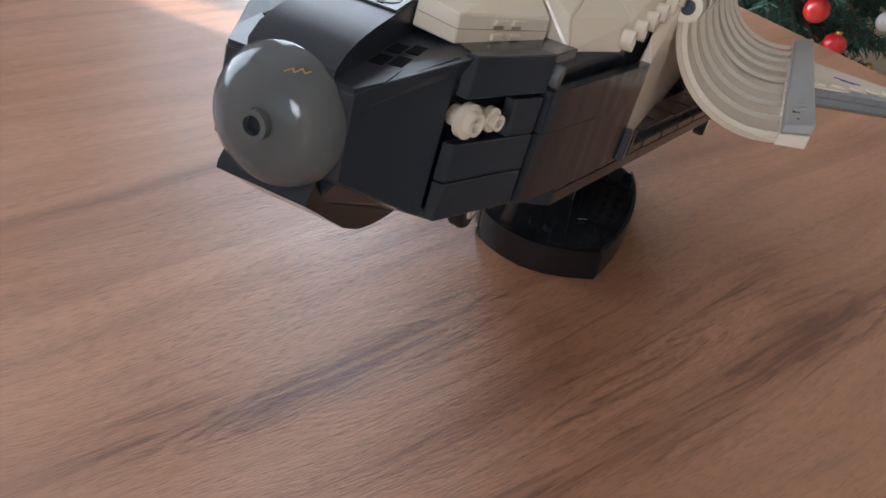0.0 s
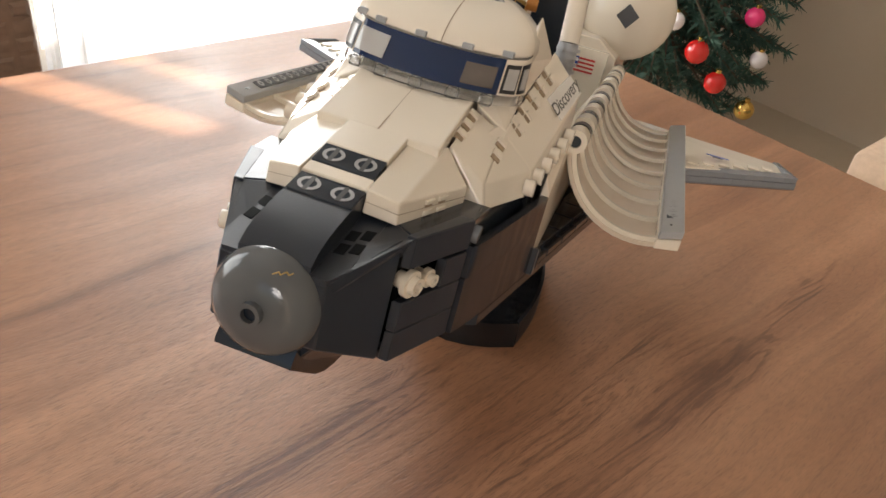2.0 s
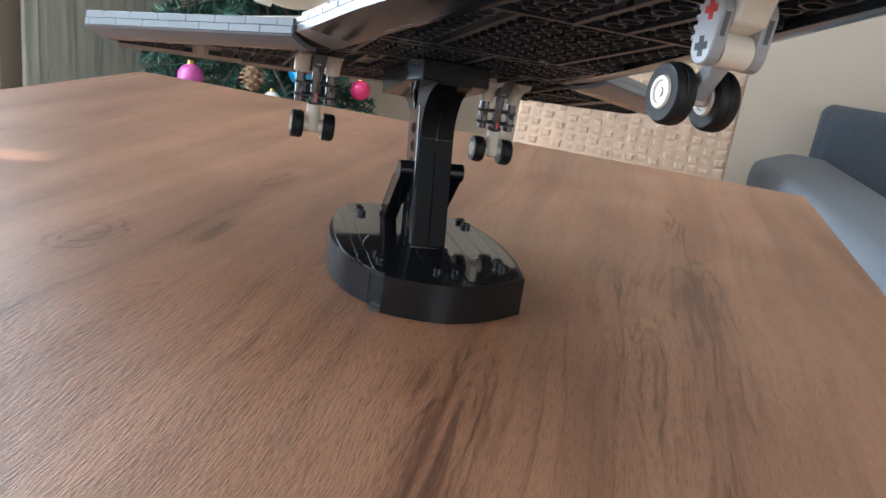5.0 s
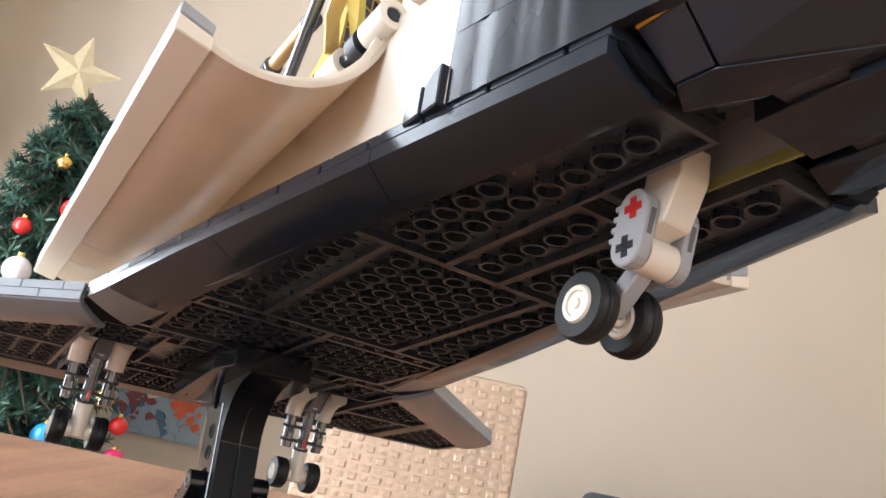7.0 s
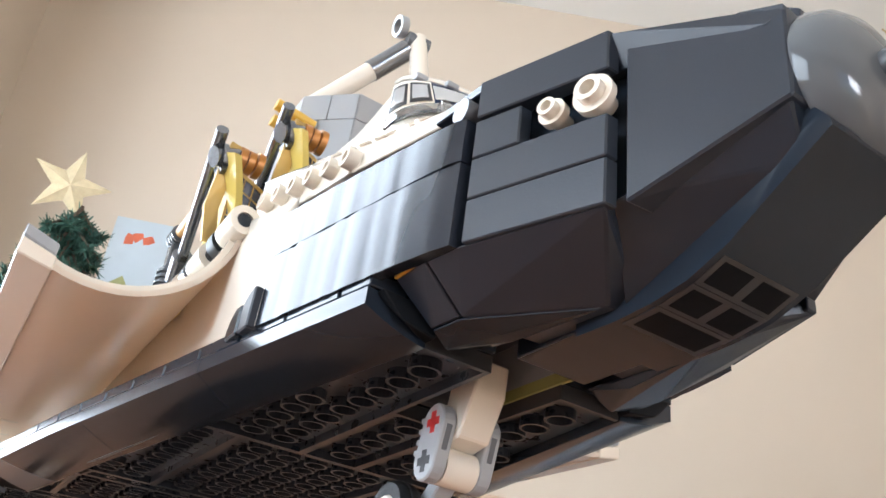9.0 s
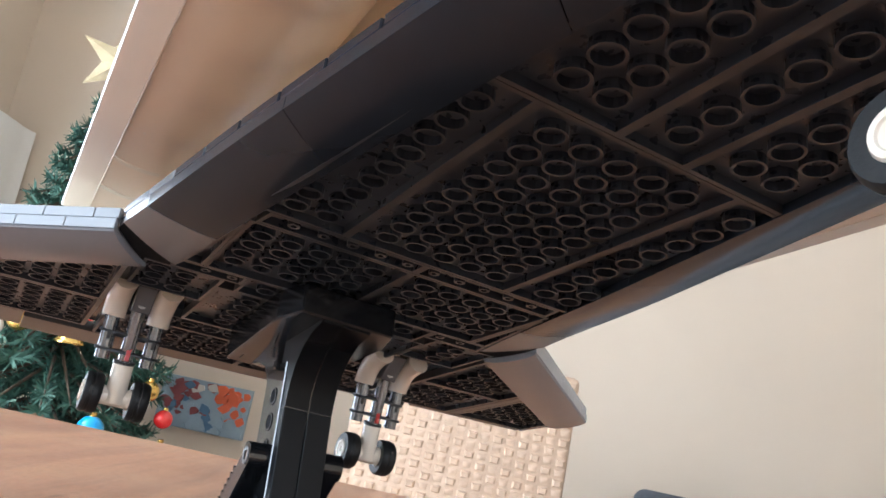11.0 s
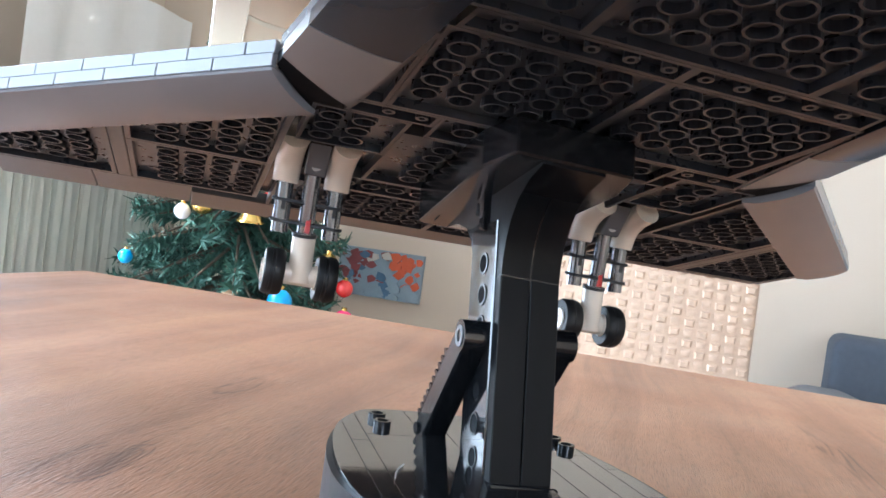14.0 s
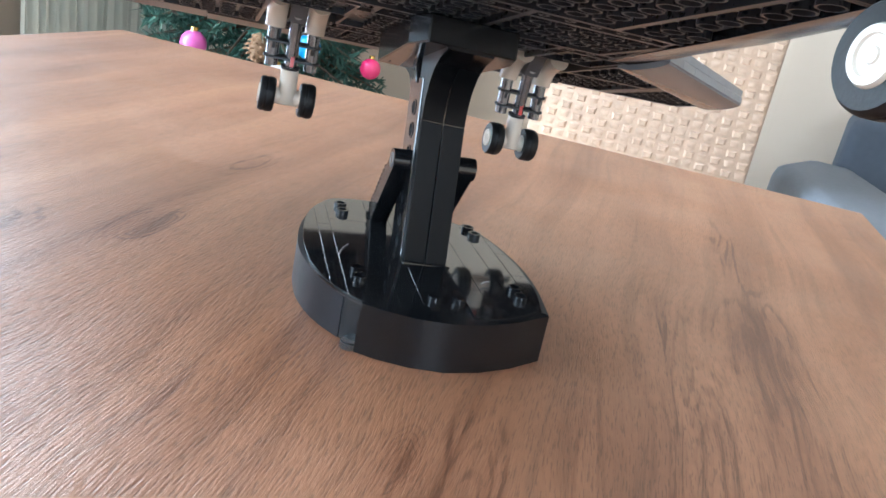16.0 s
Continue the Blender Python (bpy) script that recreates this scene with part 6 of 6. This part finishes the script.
def wicker_chair(m, mat, label, turn=0.0):
    """A dining chair with a high woven back: each weave bump is geometry."""
    ch = thing("wicker_chair", m, label, "chair")
    def q(name, pts, mt, bev=0.0):
        bm = hull([tuple(Vector(p) / S) for p in pts], 0)
        if bev:
            bmesh.ops.bevel(bm, geom=bm.edges[:], offset=bev, segments=2, affect="EDGES", profile=0.5)
        return part(name, bm, mt, ch, smooth=bool(bev))
    q("seat", [(x, y, z) for x in (-0.22, 0.22) for y in (-0.22, 0.22) for z in (0.40, 0.47)], mat, 0.015)
    back = q("backrest", [(x, y + 0.11 * (z - 0.42), z) for x in (-0.25, 0.25) for y in (0.20, 0.235) for z in (0.34, 0.93)], mat, 0.015)
    bm = bmesh.new()
    for i in range(17):
        for j in range(26):
            x, z = -0.232 + i * 0.029, 0.365 + j * 0.0218
            y = 0.20 + 0.11 * (z - 0.42)
            s = 0.0115
            k = 0.0035 if (i + j) % 2 else 0.0015
            vs = [bm.verts.new((x + a * s * 1.1, y + 0.002, z + b * s * 0.85)) for a, b in ((-1, -1), (1, -1), (1, 1), (-1, 1))]
            vt = [bm.verts.new((x + a * s * 0.6, y - k, z + b * s * 0.45)) for a, b in ((-1, -1), (1, -1), (1, 1), (-1, 1))]
            bm.faces.new(vt)
            for u in range(4):
                bm.faces.new((vs[u], vs[(u + 1) % 4], vt[(u + 1) % 4], vt[u]))
    bmesh.ops.recalc_face_normals(bm, faces=bm.faces)
    weave = part("weave", bm, mat, back, smooth=True)
    tagged(weave, kind="stuff")
    for x in (-0.195, 0.195):
        for y in (-0.19, 0.2):
            q("leg", [(x + a, y + b, z) for a in (-0.018, 0.018) for b in (-0.018, 0.018) for z in (0, 0.41)], BARK)
    return ch


wicker_chair(pose(0.724, 1.177, 0.0, 0, 0, -28.8), WICKER, "natural woven wicker chair with a high back, beside the table")
wicker_chair(pose(-0.617, 0.10, 0.0, 0, 0, 61), BROWNWICKER, "brown woven wicker chair by the window, its colour darkened for shade")

# sofa
sofa = thing("sofa", ROOM @ Matrix.Translation((0.03, 0, -0.006)), "grey-blue cloth corner sofa, its seat coloured paler for window light", "sofa")


def upholstered(name, plan, z0, z1, mat, bev):
    bm = hull([(x / S, y / S, z / S) for x, y in plan for z in (z0, z1)], 0)
    bmesh.ops.bevel(bm, geom=bm.edges[:], offset=bev, segments=4, affect="EDGES", profile=0.5)
    return part(name, bm, mat, sofa, smooth=True)


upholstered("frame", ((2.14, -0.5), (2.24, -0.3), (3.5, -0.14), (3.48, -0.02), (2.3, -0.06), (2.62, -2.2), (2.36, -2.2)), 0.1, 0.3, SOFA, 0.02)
upholstered("seat", ((2.085, -0.46), (2.19, -0.24), (2.33, -0.24), (2.6, -2.2), (2.34, -2.2)), 0.29, 0.55, LITSOFA, 0.045)
upholstered("seat", ((2.47, -0.3), (3.45, -0.16), (3.35, -0.9), (2.57, -1.0)), 0.29, 0.5, LITSOFA, 0.045)
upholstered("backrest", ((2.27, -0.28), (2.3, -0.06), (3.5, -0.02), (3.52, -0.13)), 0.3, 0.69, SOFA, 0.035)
for x, y in ((2.3, -0.36), (3.42, -0.08), (2.42, -2.1), (2.56, -2.1)):
    part("foot", hull([tuple(Vector((x + a, y + b, z)) / S) for a in (-0.02, 0.02) for b in (-0.02, 0.02) for z in (0, 0.11)], 0), BARK, sofa)

# Christmas tree
TX, TY = 0.02, 2.12
tree = thing("christmas_tree", Matrix.Translation((TX, TY, 0)), "green artificial Christmas tree hung with coloured baubles", "tree")
part("trunk", rod((0, 0, 0), (0, 0, 1.42 / S), 0.022 / S, 0.006 / S, seg=10), BARK, tree, smooth=True)
rng = random.Random(4)
bm = bmesh.new()
def tree_radius(z):
    return 0.05 + 0.32 * min(1.0, max(0.0, (1.47 - z) / 0.95)) ** 0.9
for k in range(330):
    z = 0.14 + 1.28 * (k / 330) ** 0.95
    a = k * 2.39996 + rng.uniform(-0.3, 0.3)
    r = tree_radius(z) * rng.uniform(0.72, 1.08)
    tip = Vector((math.cos(a) * r, math.sin(a) * r, z + rng.uniform(-0.05, 0.03)))
    root = Vector((0, 0, z + 0.06 + r * 0.1))
    part("limb", add_rod(bmesh.new(), root / S, tip / S, 0.006 / S, 0.002 / S, seg=5), BARK, tree)
    n = int(80 + 460 * r)
    for i in range(n):
        t = (i + rng.random()) / n
        if t < 0.12:
            continue
        c = root.lerp(tip, t)
        c.z -= 0.03 * math.sin(t * math.pi)
        side = Vector((-math.sin(a), math.cos(a), 0)) * rng.uniform(-1, 1) + Vector((0, 0, rng.uniform(-0.8, 0.9))) + Vector((math.cos(a), math.sin(a), 0)) * rng.uniform(0.1, 0.7)
        side.normalize()
        L = rng.uniform(0.018, 0.042)
        w = side.cross(Vector((rng.uniform(-1, 1), rng.uniform(-1, 1), rng.uniform(-1, 1)))).normalized() * rng.uniform(0.0018, 0.0045)
        v = [bm.verts.new(c + w), bm.verts.new(c - w), bm.verts.new(c + side * L - w * 0.3), bm.verts.new(c + side * L + w * 0.3)]
        bm.faces.new(v)
tagged(part("needles", bm, NEEDLE, tree), kind="stuff")


def bauble(name, x, y, z, r, mat, label, category="bauble"):
    ob = thing(name, Matrix.Translation((x, y, z)), label, category, "tree ornaments")
    ns = 16
    part("ball", lathe([(-r / S * math.cos(math.pi * i / 12), r / S * math.sin(math.pi * i / 12) if 0 < i < 12 else 0.0) for i in range(13)], (0, 0, 0), (0, 0, 1), ns), mat, ob, smooth=True)
    part("cap", rod((0, 0, r / S * 0.92), (0, 0, r / S * 1.25), r / S * 0.28, seg=10), GOLD, ob, smooth=True)
    return ob


def on_tree(x, z):
    """A place on the side of the tree that faces the table, for world x and height z."""
    r = tree_radius(z) * 0.97
    dx = max(-r * 0.98, min(r * 0.98, x - TX))
    return TX + dx, TY - math.sqrt(max(0.0, r * r - dx * dx)), z


for x, z, r, mat, label in (
    (-0.20, 0.93, 0.026, REDSHINE, "small shiny red ball bauble"), (-0.15, 0.55, 0.032, PURPLE, "magenta ball bauble on a thread"), (0.12, 0.59, 0.031, BLUEB, "bright blue ball bauble on the tree"),
    (0.30, 0.545, 0.028, PINK, "bright pink glitter ball bauble"), (0.05, 1.13, 0.03, REDSHINE, "shiny red ball bauble on the tree"), (-0.085, 0.80, 0.027, GOLD, "gold mirror ball bauble on the tree"),
    (0.095, 0.86, 0.025, REDSHINE, "shiny red ball bauble on the tree"), (-0.034, 0.95, 0.034, PEARL, "pearl white ball bauble on a silver thread"), (-0.13, 0.775, 0.02, PEARL, "small silver ball bauble on the tree"),
    (0.135, 0.36, 0.032, REDSHINE, "red and white striped ball bauble"), (0.31, 0.19, 0.028, GOLD, "gold bell bauble low on the tree"), (0.05, 0.52, 0.022, PEARL, "small white ball bauble on the tree"),
    (-0.12, 1.02, 0.024, GOLD, "gold ball bauble on the tree"), (0.0, 1.25, 0.02, GOLD, "small gold ball bauble near the top"), (0.10, 1.02, 0.02, REDSHINE, "small shiny red ball bauble"),
    (-0.25, 0.645, 0.018, BLUEB, "small blue ball bauble on the tree"), (0.24, 0.69, 0.026, GOLD, "gold ball bauble on the tree"), (0.3, 0.625, 0.024, REDSHINE, "shiny red ball bauble on the tree"),
    (-0.05, 1.06, 0.022, REDSHINE, "small red ball bauble on the tree"), (0.075, 0.2, 0.03, GOLD, "gold ball bauble low on the tree"), (0.205, 0.28, 0.03, REDSHINE, "shiny red ball bauble with a gold cap"),
    (0.06, 0.43, 0.024, PEARL, "silver ball bauble on the tree"), (0.25, 0.46, 0.026, PINK, "bright pink glitter ball bauble"),
    (-0.22, 1.0, 0.02, GOLD, "small gold ball bauble on the tree"), (0.30, 0.34, 0.024, PEARL, "pearl white ball bauble low on the tree")):
    xx, yy, zz = on_tree(x, z)
    bauble("tree_bauble", xx, yy, zz, r, mat, label)
for x, z, r in ((0.0, 0.57, 0.03), (-0.11, 0.99, 0.03)):
    xx, yy, zz = on_tree(x, z)
    cone = thing("pine_cone", Matrix.Translation((xx, yy, zz)), "brown pine cone hung on the tree", "ornament", "tree ornaments")
    core = part("core", lathe([(-r * 1.2 / S, 0.0), (-r / S, r * 0.5 / S), (0, r * 0.75 / S), (r / S, r * 0.45 / S), (r * 1.3 / S, 0)], (0, 0, 0), (0, 0, 1), 12), CONE, cone, smooth=True)
    for k in range(40):
        a, h = k * 2.4, -r + 2.1 * r * k / 40
        w = r * (1.0 - 0.6 * abs(h) / r) + 0.004
        d = Vector((math.cos(a), math.sin(a), 0))
        t = Vector((-math.sin(a), math.cos(a), 0)) * 0.006
        p = Vector((0, 0, h)) + d * w * 0.55
        part("scale", hull([tuple(q / S) for q in (p + t, p - t, p + d * w * 0.6 + t * 0.8 + Vector((0, 0, -0.004)), p + d * w * 0.6 - t * 0.8 + Vector((0, 0, -0.004)), p + d * w * 0.4 + Vector((0, 0, 0.003)))], 0), CONE, cone)
xx, yy, zz = on_tree(0.03, 0.80)
bell = thing("bell_ornament", Matrix.Translation((xx, yy, zz)), "gold bell with a red bow hung on the tree", "ornament", "tree ornaments")
part("bell", lathe([(-0.032 / S, 0.033 / S), (-0.028 / S, 0.034 / S), (-0.015 / S, 0.024 / S), (0.012 / S, 0.019 / S), (0.024 / S, 0.012 / S), (0.03 / S, 0.0)], (0, 0, 0), (0, 0, 1), 20), GOLD, bell, smooth=True)
for k in (-1, 1):
    part("bow", hull([(0, 0, 0.03 / S), (k * 0.034 / S, -0.008 / S, 0.05 / S), (k * 0.04 / S, -0.004 / S, 0.026 / S), (k * 0.03 / S, 0.006 / S, 0.04 / S), (0, 0.004 / S, 0.04 / S)], 0.3), REDFELT, bell, "red ribbon bow")
for x, z in ((-0.185, 0.86), (0.19, 0.12)):
    xx, yy, zz = on_tree(x, z)
    heart = thing("felt_heart", Matrix.Translation((xx, yy - 0.015, zz)), "red felt heart ornament hung on the tree", "ornament", "tree ornaments")
    ring = [((math.sin(t) ** 3) * 0.046, 0.0029 * (13 * math.cos(t) - 5 * math.cos(2 * t) - 2 * math.cos(3 * t) - math.cos(4 * t))) for t in [2 * math.pi * i / 28 for i in range(28)]]
    part("heart", loft([[(u * k / S, d / S, v * k / S) for u, v in ring] for d, k in ((-0.014, 0.35), (-0.013, 0.7), (-0.007, 0.95), (0.0, 1.0), (0.007, 0.95), (0.013, 0.7), (0.014, 0.35))]), REDFELT, heart, smooth=True)
star = thing("tree_star", Matrix.Translation((-0.03, TY, 1.53)) @ pose(0, 0, 0, 0, 6, 0), "gold openwork star on the tree top", "ornament")
bm = bmesh.new()
tips = [Vector((math.sin(math.pi * i / 5), 0, math.cos(math.pi * i / 5))) * (0.115 if i % 2 == 0 else 0.047) for i in range(10)]
f0, f1 = bm.verts.new((0, -0.016, 0)), bm.verts.new((0, 0.016, 0))
vs = [bm.verts.new(t) for t in tips]
for i in range(10):
    bm.faces.new((vs[i], vs[(i + 1) % 10], f0))
    bm.faces.new((vs[(i + 1) % 10], vs[i], f1))
bmesh.ops.recalc_face_normals(bm, faces=bm.faces)
part("star", bm, material("pale_gold_star", (0.74, 0.62, 0.38), 0.5, metal=0.2, vary=0.2, scale=60, alpha=0.48), star)

# pictures on the far wall
def picture(x0, x1, z0, z1, spots, ground, label):
    pc = thing("picture", ROOM.copy(), label, "picture")
    part("panel", hull([tuple(Vector((x, y, z)) / S) for x in (x0, x1) for y in (-0.02, -0.002) for z in (z0, z1)], 0), ground, pc)
    for k, (u, v, r, m) in enumerate(spots):
        cx, cz = x0 + (x1 - x0) * u, z0 + (z1 - z0) * v
        g = random.Random(k + 7)
        pts = []
        for i in range(9):
            a = 2 * math.pi * i / 9
            px, pz = cx + math.cos(a) * r * g.uniform(0.4, 1.5), cz + math.sin(a) * r * g.uniform(0.3, 1.3)
            px, pz = min(max(px, x0 + 0.002), x1 - 0.002), min(max(pz, z0 + 0.002), z1 - 0.002)
            pts += [(px, -0.0205 - 0.00012 * (k + 1), pz), (px, -0.019, pz)]
        part("patch", hull([tuple(Vector(p) / S) for p in pts], 0), m, pc)


PALE = material("pale_blue_paper", (0.50, 0.56, 0.60), 0.7, vary=0.08, scale=15)
PB = material("grey_blue_paint", (0.28, 0.36, 0.42), 0.6, vary=0.2, scale=30)
PD = material("dark_blue_paint", (0.08, 0.16, 0.25), 0.6, vary=0.2, scale=30)
PR = material("orange_red_paint", (0.60, 0.12, 0.05), 0.6, vary=0.2, scale=30)
PM = material("maroon_paint", (0.22, 0.06, 0.06), 0.6, vary=0.2, scale=30)
PE = material("pale_cream_paint", (0.55, 0.52, 0.46), 0.6, vary=0.15, scale=30)
daub = random.Random(4)
strokes = []
for k in range(90):
    u, v = daub.uniform(0.03, 0.97), daub.uniform(0.04, 0.96)
    edge = v + daub.uniform(-0.25, 0.25)
    tone = (PM if u + daub.uniform(-0.2, 0.2) < 0.55 else PR) if edge > 0.45 else (PB if u > 0.3 else daub.choice((PB, PM, PD)))
    if daub.random() < 0.12:
        tone = daub.choice((PD, PB, PE))
    strokes.append((u, v, daub.uniform(0.008, 0.022), tone))
picture(0.80, 1.095, 0.56, 0.72, strokes, PB, "blue and red abstract painting low on the wall")
picture(0.553, 0.80, 1.15, 1.63, ((0.25, 0.85, 0.025, PR), (0.4, 0.87, 0.025, PR), (0.55, 0.85, 0.025, PR), (0.3, 0.45, 0.05, OLIVE)), PALE, "pale blue poster with red marks on the wall")
